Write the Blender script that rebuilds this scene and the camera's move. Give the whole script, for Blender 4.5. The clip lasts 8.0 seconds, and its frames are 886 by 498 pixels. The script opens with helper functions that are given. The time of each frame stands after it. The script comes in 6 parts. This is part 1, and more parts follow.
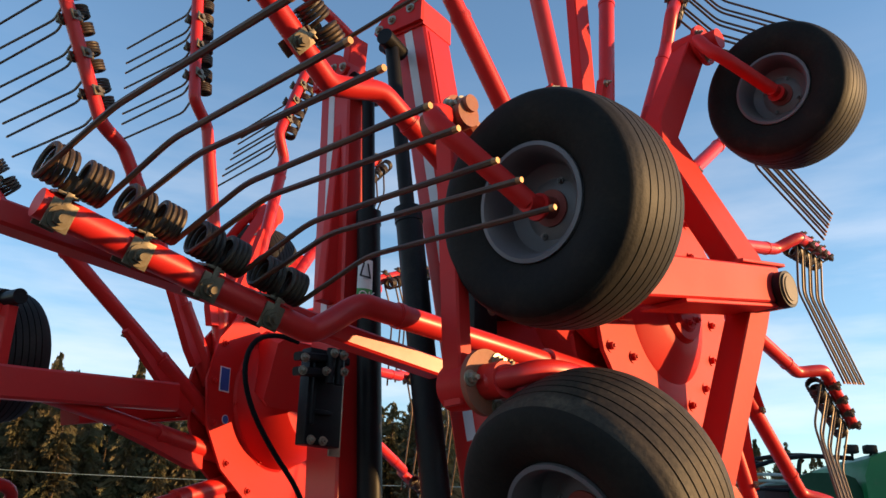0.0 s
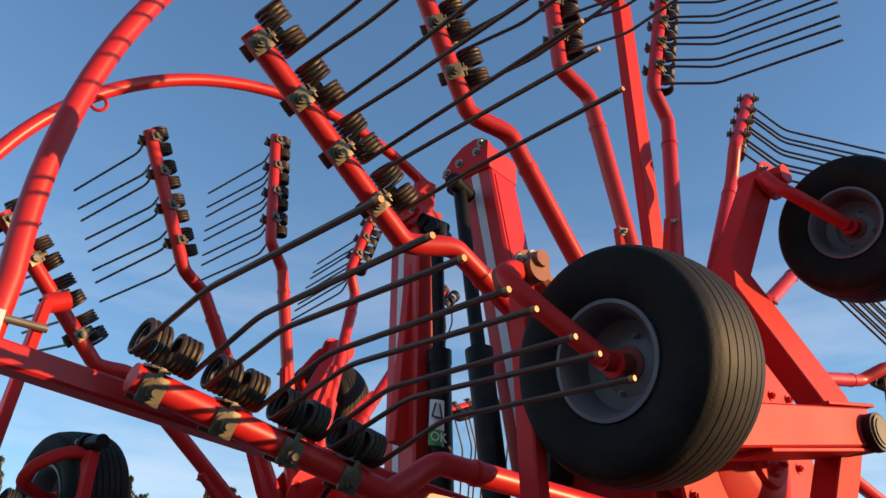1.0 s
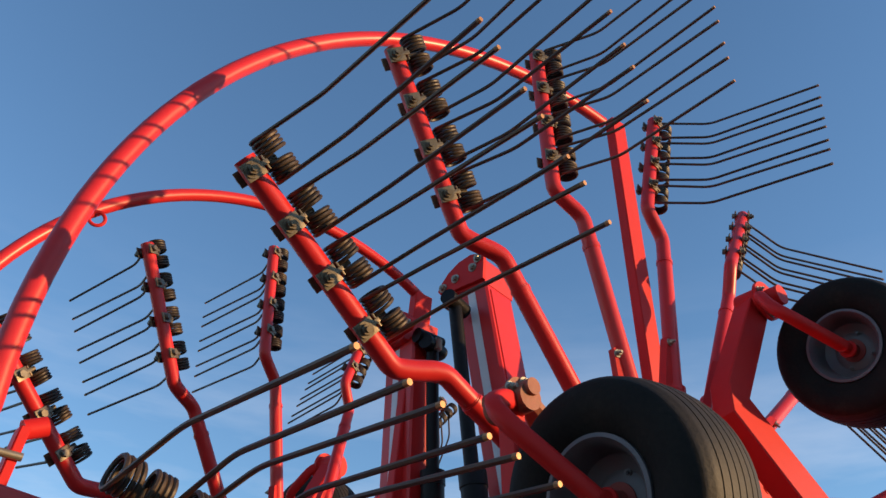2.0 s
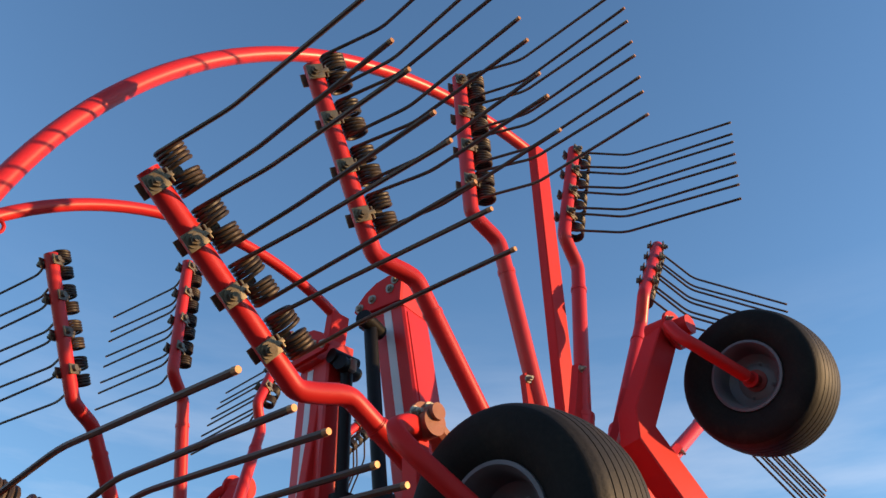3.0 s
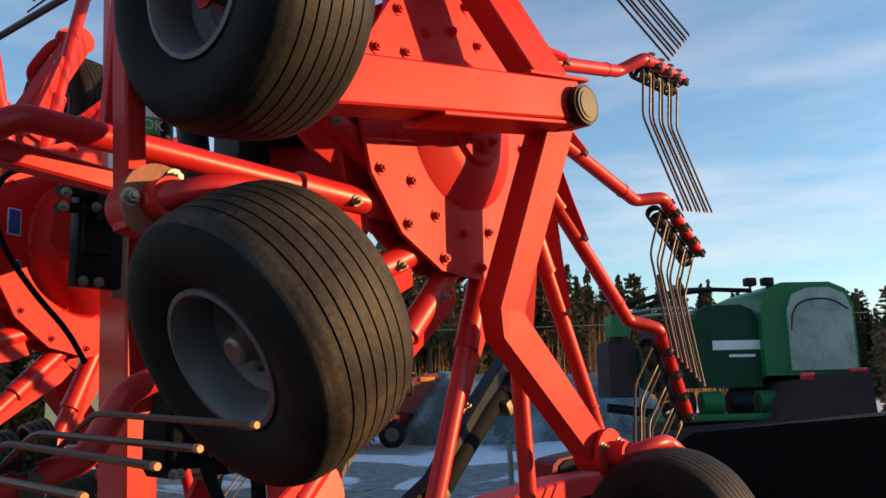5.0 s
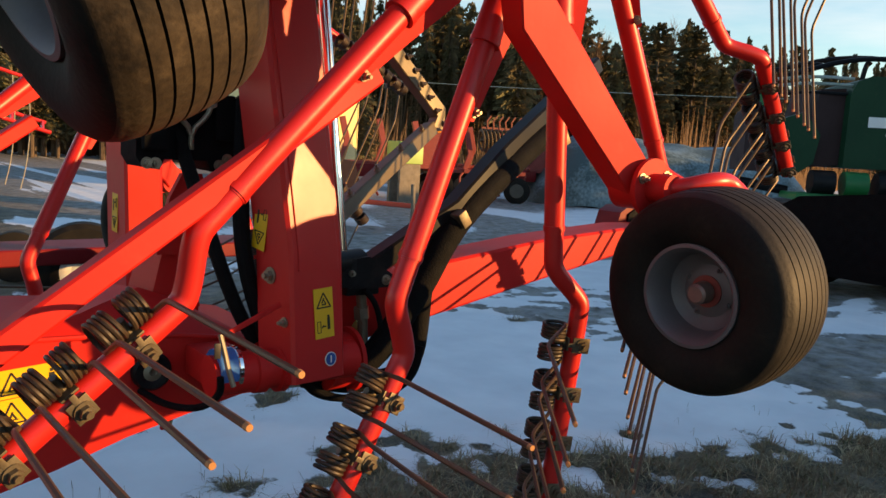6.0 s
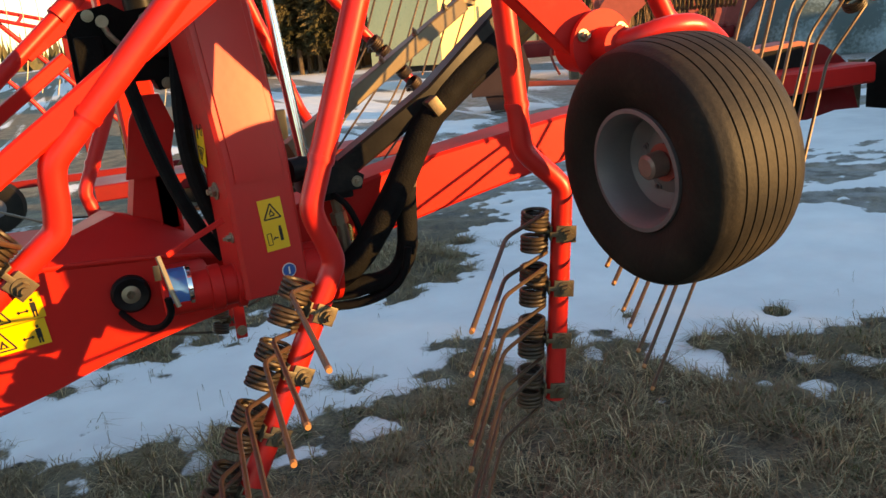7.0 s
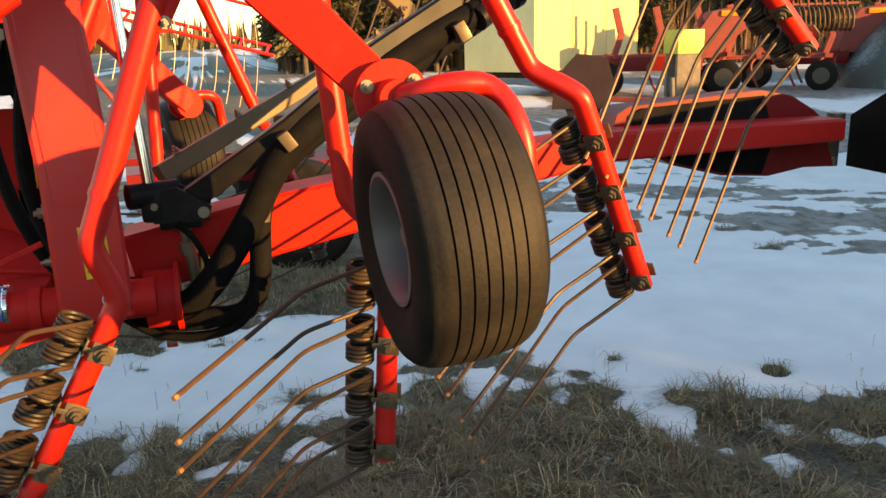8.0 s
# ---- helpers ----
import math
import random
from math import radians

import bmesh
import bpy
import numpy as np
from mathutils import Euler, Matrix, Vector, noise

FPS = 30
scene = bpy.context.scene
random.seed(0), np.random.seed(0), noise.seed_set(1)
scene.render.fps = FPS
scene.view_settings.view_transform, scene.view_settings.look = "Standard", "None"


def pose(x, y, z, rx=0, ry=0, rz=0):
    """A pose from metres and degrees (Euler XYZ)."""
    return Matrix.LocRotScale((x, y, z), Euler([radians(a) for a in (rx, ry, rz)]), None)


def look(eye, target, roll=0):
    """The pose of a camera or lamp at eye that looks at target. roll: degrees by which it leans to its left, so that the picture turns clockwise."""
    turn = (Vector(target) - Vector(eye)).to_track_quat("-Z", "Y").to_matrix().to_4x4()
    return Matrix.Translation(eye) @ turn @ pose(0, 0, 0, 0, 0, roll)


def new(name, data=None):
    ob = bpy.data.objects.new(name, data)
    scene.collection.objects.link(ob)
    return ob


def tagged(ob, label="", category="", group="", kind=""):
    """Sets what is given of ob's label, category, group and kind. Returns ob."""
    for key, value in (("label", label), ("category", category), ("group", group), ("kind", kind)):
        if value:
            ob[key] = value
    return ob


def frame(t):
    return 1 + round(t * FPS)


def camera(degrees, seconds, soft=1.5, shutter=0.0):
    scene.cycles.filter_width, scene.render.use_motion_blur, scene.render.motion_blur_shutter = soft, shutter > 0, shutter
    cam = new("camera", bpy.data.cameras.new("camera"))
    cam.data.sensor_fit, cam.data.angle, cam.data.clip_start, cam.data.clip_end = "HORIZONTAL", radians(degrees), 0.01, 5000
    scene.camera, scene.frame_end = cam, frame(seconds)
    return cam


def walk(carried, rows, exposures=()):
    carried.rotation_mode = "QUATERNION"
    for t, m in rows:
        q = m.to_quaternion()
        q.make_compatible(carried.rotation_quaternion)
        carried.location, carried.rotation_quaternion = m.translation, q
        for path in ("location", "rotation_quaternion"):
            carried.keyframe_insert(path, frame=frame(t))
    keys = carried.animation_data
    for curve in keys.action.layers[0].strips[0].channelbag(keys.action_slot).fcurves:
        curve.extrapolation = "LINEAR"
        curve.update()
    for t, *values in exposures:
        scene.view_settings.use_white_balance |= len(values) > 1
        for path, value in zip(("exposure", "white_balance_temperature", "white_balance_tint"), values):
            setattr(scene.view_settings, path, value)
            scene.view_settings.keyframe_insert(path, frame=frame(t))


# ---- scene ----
cam = camera(57.2, 8.0)
PATH = [
    (0, (-1.951, -1.252, 1.796), (-0.660, 0.107, 2.492), 1.12),
    (0.5, (-1.975, -1.276, 1.832), (-0.786, 0.092, 2.676), 1.06),
    (1, (-2.003, -1.279, 1.861), (-0.912, 0.102, 2.811), 2.16),
    (1.5, (-2.008, -1.294, 1.886), (-0.990, 0.060, 2.948), 3.24),
    (1.7, (-2.002, -1.298, 1.896), (-1.005, 0.037, 3.004), 3.43),
    (2.8, (-1.965, -1.329, 1.935), (-0.910, -0.162, 3.171), 1.75),
    (3, (-1.954, -1.326, 1.926), (-0.851, -0.174, 3.134), 1.36),
    (3.5, (-1.920, -1.301, 1.867), (-0.617, -0.118, 2.816), 1.55),
    (4, (-1.817, -1.303, 1.812), (-0.375, -0.090, 2.484), 0.28),
    (4.2, (-1.773, -1.313, 1.795), (-0.314, -0.094, 2.415), -0.91),
    (5.3, (-1.379, -1.430, 1.775), (0.065, -0.058, 1.949), -0.30),
    (5.5, (-1.300, -1.421, 1.736), (0.113, -0.006, 1.784), 0.80),
    (6, (-1.004, -1.364, 1.664), (0.232, 0.189, 1.415), 3.58),
    (6.5, (-0.794, -1.405, 1.663), (0.226, 0.263, 1.242), 0.11),
    (7, (-0.417, -1.537, 1.655), (0.346, 0.237, 1.134), -4.90),
    (7.5, (-0.154, -1.601, 1.691), (0.526, 0.202, 1.155), -3.72),
    (8, (0.200, -1.632, 1.701), (0.740, 0.227, 1.198), -1.54),
]
EXPOSURES = [(0, 1.15, 6650, 10), (0.7, 0.95, 6300, 10), (1.5, 0.76, 6000, 10), (3.0, 0.9, 6000, 10), (4.0, 1.0, 6150, 10), (5.5, 0.85, 6900, 10), (6.5, 1.55, 7900, 10), (7.5, 1.8, 9100, 10), (8, 1.85, 9300, 10)]
walk(cam, [(t, look(eye, target, roll)) for t, eye, target, roll in PATH], EXPOSURES)

# ---- light ----
SUN_AZ, SUN_EL = radians(-47.0), radians(8.3)
to_sun = Vector((math.cos(SUN_AZ) * math.cos(SUN_EL), math.sin(SUN_AZ) * math.cos(SUN_EL), math.sin(SUN_EL)))
world = bpy.data.worlds.new("world")
scene.world = world
world.use_nodes = True
wn = world.node_tree.nodes
sky = wn.new("ShaderNodeTexSky")
sky.sky_type = "NISHITA"
sky.sun_disc = False
sky.sun_elevation = SUN_EL
sky.sun_rotation = math.pi / 2 - SUN_AZ
sky.air_density, sky.dust_density, sky.ozone_density = 1.0, 0.15, 2.5
wl = world.node_tree.links
# thin streaky cloud, low over the horizon
tc, sep = wn.new("ShaderNodeTexCoord"), wn.new("ShaderNodeSeparateXYZ")
wl.new(tc.outputs["Generated"], sep.inputs[0])
stretch = wn.new("ShaderNodeMapping")
stretch.inputs["Scale"].default_value = (1.6, 1.6, 9.0)
wl.new(tc.outputs["Generated"], stretch.inputs["Vector"])
veil = wn.new("ShaderNodeTexNoise")
veil.inputs["Scale"].default_value, veil.inputs["Detail"].default_value, veil.inputs["Roughness"].default_value = 1.7, 7, 0.55
wl.new(stretch.outputs[0], veil.inputs["Vector"])
thick = wn.new("ShaderNodeMapRange")
thick.inputs["From Min"].default_value, thick.inputs["From Max"].default_value = 0.42, 0.86
wl.new(veil.outputs["Fac"], thick.inputs["Value"])
low = wn.new("ShaderNodeMapRange")
low.inputs["From Min"].default_value, low.inputs["From Max"].default_value = 0.55, 0.08
wl.new(sep.outputs["Z"], low.inputs["Value"])
amount = wn.new("ShaderNodeMath")
amount.operation = "MULTIPLY"
wl.new(thick.outputs[0], amount.inputs[0])
wl.new(low.outputs[0], amount.inputs[1])
clouds = wn.new("ShaderNodeMix")
clouds.data_type = "RGBA"
clouds.inputs["B"].default_value = (3.7, 3.6, 3.75, 1)
wl.new(amount.outputs[0], clouds.inputs["Factor"])
wl.new(sky.outputs[0], clouds.inputs["A"])
wl.new(clouds.outputs["Result"], wn["Background"].inputs[0])
wn["Background"].inputs[1].default_value = 0.15
sun = new("sun", bpy.data.lights.new("sun", "SUN"))
sun.data.energy, sun.data.angle, sun.data.color = 4.0, radians(0.6), (1.0, 0.60, 0.25)
sun.matrix_world = look(to_sun * 50, (0, 0, 0))


# ---- materials ----
def material(name, base, rough=0.5, metal=0.0, vary=0.15, scale=6.0, dark=None, dirt=0.0, bump=0.0, bump_scale=60.0, coat=0.0, per_object=0.0, spec=0.5):
    """A node material: two scales of colour noise, dirt in patches, roughness noise and a fine bump."""
    m = bpy.data.materials.new(name)
    m.use_nodes = True
    nt = m.node_tree
    n, l = nt.nodes, nt.links
    b = n["Principled BSDF"]
    geo = n.new("ShaderNodeTexCoord")
    big = n.new("ShaderNodeTexNoise")
    big.inputs["Scale"].default_value, big.inputs["Detail"].default_value = scale, 6
    fine = n.new("ShaderNodeTexNoise")
    fine.inputs["Scale"].default_value, fine.inputs["Detail"].default_value = scale * 14, 4
    for t in (big, fine):
        l.new(geo.outputs["Object"], t.inputs["Vector"])
    mix = n.new("ShaderNodeMix")
    mix.data_type = "RGBA"
    d = dark or tuple(c * 0.6 for c in base)
    mix.inputs["A"].default_value, mix.inputs["B"].default_value = (*base, 1), (*d, 1)
    add = n.new("ShaderNodeMath")
    add.operation = "MULTIPLY_ADD"
    add.inputs[1].default_value, add.inputs[2].default_value = 0.45, 0.0
    l.new(fine.outputs["Fac"], add.inputs[0])
    ramp = n.new("ShaderNodeMapRange")
    ramp.inputs["From Min"].default_value, ramp.inputs["From Max"].default_value = 0.55, 1.05
    ramp.inputs["To Max"].default_value = vary * 2.2
    tot = n.new("ShaderNodeMath")
    l.new(big.outputs["Fac"], tot.inputs[0])
    l.new(add.outputs[0], tot.inputs[1])
    l.new(tot.outputs[0], ramp.inputs["Value"])
    l.new(ramp.outputs[0], mix.inputs["Factor"])
    col = mix.outputs["Result"]
    if dirt > 0:
        spots = n.new("ShaderNodeTexNoise")
        spots.inputs["Scale"].default_value, spots.inputs["Detail"].default_value, spots.inputs["Roughness"].default_value = 9.0, 9, 0.72
        l.new(geo.outputs["Object"], spots.inputs["Vector"])
        cut = n.new("ShaderNodeMapRange")
        cut.inputs["From Min"].default_value, cut.inputs["From Max"].default_value = 0.56, 0.74
        cut.inputs["To Max"].default_value = dirt
        l.new(spots.outputs["Fac"], cut.inputs["Value"])
        dm = n.new("ShaderNodeMix")
        dm.data_type = "RGBA"
        dm.inputs["B"].default_value = (0.16, 0.12, 0.08, 1)
        l.new(col, dm.inputs["A"])
        l.new(cut.outputs[0], dm.inputs["Factor"])
        col = dm.outputs["Result"]
    if per_object > 0:
        info = n.new("ShaderNodeObjectInfo")
        hsv = n.new("ShaderNodeHueSaturation")
        mr = n.new("ShaderNodeMapRange")
        mr.inputs["To Min"].default_value, mr.inputs["To Max"].default_value = 1 - per_object, 1 + per_object
        l.new(info.outputs["Random"], mr.inputs["Value"])
        l.new(mr.outputs[0], hsv.inputs["Value"])
        l.new(col, hsv.inputs["Color"])
        col = hsv.outputs["Color"]
    l.new(col, b.inputs["Base Color"])
    rr = n.new("ShaderNodeMapRange")
    rr.inputs["To Min"].default_value, rr.inputs["To Max"].default_value = max(0.02, rough - 0.1), min(1, rough + 0.14)
    l.new(big.outputs["Fac"], rr.inputs["Value"])
    l.new(rr.outputs[0], b.inputs["Roughness"])
    b.inputs["Metallic"].default_value = metal
    b.inputs["Coat Weight"].default_value = coat
    b.inputs["Specular IOR Level"].default_value = spec
    b.inputs["Coat Roughness"].default_value = 0.12
    if bump > 0:
        bt = n.new("ShaderNodeTexNoise")
        bt.inputs["Scale"].default_value, bt.inputs["Detail"].default_value = bump_scale, 5
        l.new(geo.outputs["Object"], bt.inputs["Vector"])
        bp = n.new("ShaderNodeBump")
        bp.inputs["Strength"].default_value, bp.inputs["Distance"].default_value = bump, 0.01
        l.new(bt.outputs["Fac"], bp.inputs["Height"])
        l.new(bp.outputs[0], b.inputs["Normal"])
    return m


RED = material("red_paint", (0.56, 0.018, 0.016), 0.5, vary=0.16, scale=3.0, dark=(0.43, 0.015, 0.013), dirt=0.12, bump=0.03, spec=0.18)
DARKRED = material("old_red_paint", (0.27, 0.058, 0.048), 0.5, vary=0.25, dirt=0.2, spec=0.2)
GLOSSRED = material("glossy_red_paint", (0.56, 0.018, 0.016), 0.36, vary=0.16, scale=3.0, dark=(0.43, 0.015, 0.013), dirt=0.08, bump=0.02, spec=0.42)
SATINRED = material("satin_red_paint", (0.56, 0.018, 0.016), 0.46, vary=0.16, scale=3.0, dark=(0.43, 0.015, 0.013), dirt=0.08, bump=0.02, spec=0.16)
# on the drawbar guards this deep red carries the shade they stand in
DEEPRED = material("deep_red_paint", (0.19, 0.010, 0.012), 0.4, vary=0.25, scale=3.0, dirt=0.15, spec=0.2)
STEEL = material("brown_spring_steel", (0.062, 0.044, 0.031), 0.48, metal=0.35, vary=0.4, scale=20, dark=(0.14, 0.075, 0.035), bump=0.06)
COIL = material("blackened_spring_coil", (0.016, 0.014, 0.013), 0.5, metal=0.2, vary=0.6, scale=26, dark=(0.075, 0.045, 0.024), bump=0.06)
TIP = material("bare_tine_end", (0.45, 0.22, 0.09), 0.5, metal=0.3, scale=60)
ZINC = material("zinc_plated_steel", (0.34, 0.30, 0.23), 0.42, metal=0.7, vary=0.3, scale=30, dark=(0.2, 0.16, 0.10))
CHROME = material("chrome", (0.75, 0.75, 0.76), 0.1, metal=1.0)
RUBBER = material("tyre_rubber", (0.009, 0.0082, 0.0075), 0.7, vary=0.4, scale=9, dark=(0.022, 0.018, 0.014), dirt=0.10, bump=0.10, bump_scale=120, spec=0.15)
TREAD = material("worn_tyre_tread", (0.010, 0.0088, 0.0078), 0.62, vary=0.6, scale=9, dark=(0.026, 0.021, 0.016), dirt=0.12, bump=0.10, bump_scale=160, spec=0.28)
MUDDY = material("muddy_tyre_tread", (0.014, 0.011, 0.009), 0.62, vary=0.7, scale=8, dark=(0.055, 0.040, 0.026), dirt=0.65, bump=0.14, bump_scale=90, spec=0.25)
HUBCAP = material("worn_hub_cap", (0.22, 0.15, 0.13), 0.35, metal=0.3, vary=0.3, scale=40, dark=(0.13, 0.08, 0.07))
RIM = material("silver_wheel_paint", (0.125, 0.114, 0.122), 0.5, metal=0.2, vary=0.2, scale=14, dirt=0.2)
BLACK = material("black_paint", (0.007, 0.007, 0.008), 0.4, vary=0.3, scale=10, dark=(0.018, 0.018, 0.019), dirt=0.1, spec=0.13)
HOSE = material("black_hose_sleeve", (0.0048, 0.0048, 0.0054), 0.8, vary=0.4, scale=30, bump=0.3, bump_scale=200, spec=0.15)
TAPE = material("silver_reflective_tape", (0.66, 0.66, 0.68), 0.35, vary=0.12, scale=20)
YELLOW = material("yellow_sticker", (0.80, 0.50, 0.02), 0.4, vary=0.08)
INK = material("black_print", (0.012, 0.012, 0.012), 0.5)
WHITE = material("white_print", (0.78, 0.78, 0.76), 0.5)
BLUE = material("blue_sticker", (0.02, 0.10, 0.35), 0.4)
GREENST = material("green_sticker", (0.05, 0.32, 0.07), 0.4)
TAN = material("yellow_passivated_steel", (0.14, 0.10, 0.05), 0.5, metal=0.2, vary=0.3, dirt=0.2)
CLAMP = material("tarnished_zinc", (0.18, 0.155, 0.115), 0.45, metal=0.6, vary=0.5, scale=25, dark=(0.10, 0.07, 0.04), bump=0.05)
CAP = material("dull_tan_cap", (0.085, 0.070, 0.055), 0.55, metal=0.2, vary=0.3)
# rust on the scrapers; on the near pivots, sun on faded paint as colour
SUNLIT_RUST = material("rusty_sunlit_orange", (0.30, 0.075, 0.04), 0.6, vary=0.5, scale=20, dark=(0.2, 0.08, 0.04), bump=0.2)


# ---- mesh helpers ----
def frame_at(d, up=Vector((0, 1, 0))):
    d = d.normalized()
    u = up - d * up.dot(d)
    if u.length < 1e-4:
        u = Vector((1, 0, 0)) - d * d.x
    u.normalize()
    return u, d.cross(u)


def smooth_path(pts, rounds=2):
    """Corner cutting: a soft polyline through the run of pts."""
    pts = [Vector(p) for p in pts]
    for _ in range(rounds):
        out = [pts[0]]
        for a, b in zip(pts, pts[1:]):
            out += [a * 0.75 + b * 0.25, a * 0.25 + b * 0.75]
        pts = out + [pts[-1]]
    return pts


def sweep(bm, pts, section, up=Vector((0, 1, 0)), caps=True):
    """Sweep a closed cross-section [(a, b)] along pts; section may be a list, one for each point."""
    pts = [Vector(p) for p in pts]
    rings = []
    last = None
    for i, p in enumerate(pts):
        d = (pts[min(i + 1, len(pts) - 1)] - pts[max(i - 1, 0)])
        u, v = frame_at(d, last if last is not None else up)
        last = u
        sec = section[i] if isinstance(section[0], list) else section
        rings.append([bm.verts.new(p + u * a + v * b) for a, b in sec])
    n = len(rings[0])
    for r0, r1 in zip(rings, rings[1:]):
        for k in range(n):
            bm.faces.new((r0[k], r0[(k + 1) % n], r1[(k + 1) % n], r1[k]))
    if caps:
        bm.faces.new(rings[0])
        bm.faces.new(rings[-1])
    return rings


def circle(r, n=12):
    return [(r * math.cos(2 * math.pi * k / n), r * math.sin(2 * math.pi * k / n)) for k in range(n)]


def rounded(w, h, r=0.008, n=1):
    """Rounded rectangle: w along the first cross axis, h along the second."""
    out = []
    for cx, cy, a0 in ((1, 1, 0), (-1, 1, 90), (-1, -1, 180), (1, -1, 270)):
        for k in range(n + 1):
            a = radians(a0 + 90 * k / n)
            out.append((cx * (w / 2 - r) + r * math.cos(a), cy * (h / 2 - r) + r * math.sin(a)))
    return out


def tube(bm, pts, r, n=12, rounds=2):
    return sweep(bm, smooth_path(pts, rounds) if len(pts) > 2 else pts, circle(r, n))


def cyl(bm, a, b, r, r2=None, n=16):
    a, b = Vector(a), Vector(b)
    sweep(bm, [a, b], [circle(r, n), circle(r2 if r2 is not None else r, n)], up=Vector((0.13, 0.31, 0.94)))


def bar(bm, pts, w, h, r=0.008, up=Vector((0, 1, 0))):
    """A box-section beam; w runs along up, h across it."""
    return sweep(bm, pts, rounded(w, h, r), up)


def block(bm, c, size, r=0.006, m=None):
    """A box with softened edges."""
    c = Vector(c)
    hx, hy, hz = (q / 2 for q in size)
    vs = bmesh.ops.create_cube(bm, size=1)["verts"]
    for v in vs:
        v.co = Vector((v.co.x * size[0], v.co.y * size[1], v.co.z * size[2]))
    es = list({e for v in vs for e in v.link_edges})
    if r > 0:
        got = bmesh.ops.bevel(bm, geom=es, offset=min(r, hx * 0.9, hy * 0.9, hz * 0.9), segments=2, affect="EDGES", profile=0.6)
        vs = list({v for f in got["faces"] for v in f.verts} | {v for v in vs if v.is_valid})
    for v in vs:
        v.co = (m @ v.co if m else v.co) + c
    return vs


def prism(bm, poly, a, b, axis=1):
    """Extrude a polygon given in the two other axes from a to b along axis."""
    def put(p, q):
        c = [0, 0, 0]
        k = [i for i in range(3) if i != axis]
        c[k[0]], c[k[1]], c[axis] = p[0], p[1], q
        return bm.verts.new(c)
    lo, hi = [put(p, a) for p in poly], [put(p, b) for p in poly]
    n = len(poly)
    bm.faces.new(lo)
    bm.faces.new(hi)
    for k in range(n):
        bm.faces.new((lo[k], lo[(k + 1) % n], hi[(k + 1) % n], hi[k]))


def lathe(bm, c, profile, axis=Vector((1, 0, 0)), n=48, closed=True):
    """Turn a profile [(along, radius)] about the axis through c."""
    c = Vector(c)
    u, v = frame_at(axis, Vector((0, 0, 1)))
    axis = axis.normalized()
    rings = [[bm.verts.new(c + axis * x + (u * math.cos(2 * math.pi * k / n) + v * math.sin(2 * math.pi * k / n)) * r) for k in range(n)] for x, r in profile]
    pairs = list(zip(rings, rings[1:])) + ([(rings[-1], rings[0])] if closed else [])
    for a, b in pairs:
        for k in range(n):
            bm.faces.new((a[k], a[(k + 1) % n], b[(k + 1) % n], b[k]))
    if not closed:
        bm.faces.new(rings[0])
        bm.faces.new(rings[-1])


def mesh_of(name, bm, mat, angle=32):
    bmesh.ops.recalc_face_normals(bm, faces=bm.faces)
    me = bpy.data.meshes.new(name)
    bm.to_mesh(me)
    bm.free()
    for q in me.polygons:
        q.use_smooth = True
    me.set_sharp_from_angle(angle=radians(angle))
    me.materials.append(mat)
    return me


def part(name, bm, mat, parent=None, label="", at=None):
    """ONE mesh object under a thing or a part; at: its own pose, for meshes that are made about their origin."""
    ob = new(name, bm if isinstance(bm, bpy.types.Mesh) else mesh_of(name, bm, mat))
    if parent:
        ob.parent = parent
        if parent.type == "EMPTY":
            ob.matrix_parent_inverse = Matrix.Translation(-parent.location)
    if at is not None:
        ob.matrix_basis = at
    if label:
        tagged(ob, label)
    return ob


def thing(name, base, label, category, group=""):
    """An Empty at the base of one thing, which holds its parts."""
    ob = tagged(new(name), label, category, group)
    ob.location = base
    return ob


def B():
    return bmesh.new()


BOLTS = {}


def bolt(p, d, parent, r=0.011, h=0.010, stud=0.008, mat=None, name="bolt"):
    """Washer, hexagon nut and stud end at p, standing out along d."""
    mat = mat or ZINC
    key = (r, h, stud, mat.name)
    if key not in BOLTS:
        bm = B()
        for a, b, q, n in ((0, 0.003, r * 1.55, 14), (0.003, 0.003 + h, r, 6), (0.003 + h, 0.003 + h + stud, r * 0.52, 8)):
            cyl(bm, (0, 0, a), (0, 0, b), q, n=n)
        BOLTS[key] = mesh_of("bolt", bm, mat)
    at = Matrix.Translation(p) @ Vector(d).to_track_quat("Z", "Y").to_matrix().to_4x4()
    return part(name, BOLTS[key], mat, parent, "", at)


# ---- ground ----
SNOW_EDGE = ((-4.0, 2.9), (-0.7, 2.05), (0.15, 1.75), (0.96, 1.85), (1.5, 1.9), (1.90, 1.55), (2.03, 1.14), (2.6, 0.95), (3.2, 1.1), (4.6, 0.6), (5.2, 2.9), (4.8, 3.8), (4.75, 4.9), (3.4, 5.5), (2.65, 4.8), (1.9, 3.6), (1.25, 3.2), (0.2, 3.1), (-0.5, 2.95), (-4.0, 4.2))


def edge_distance(x, y, poly):
    """Signed distance to a closed outline, above 0 inside."""
    best, inside = 1e9, False
    for (ax, ay), (bx, by) in zip(poly, poly[1:] + poly[:1]):
        ex, ey = bx - ax, by - ay
        t = max(0, min(1, ((x - ax) * ex + (y - ay) * ey) / (ex * ex + ey * ey)))
        best = min(best, math.hypot(x - ax - t * ex, y - ay - t * ey))
        if (ay > y) != (by > y) and x < ax + (y - ay) / (by - ay) * ex:
            inside = not inside
    return best if inside else -best


# small bare spots where tufts stick out of the snow: x, y, radius
THAWED = ((2.90, 1.60, 0.07), (2.17, 1.94, 0.03), (2.27, 1.47, 0.06), (2.39, 1.32, 0.11), (2.65, 1.18, 0.12), (2.28, 1.18, 0.09), (2.91, 1.03, 0.12))


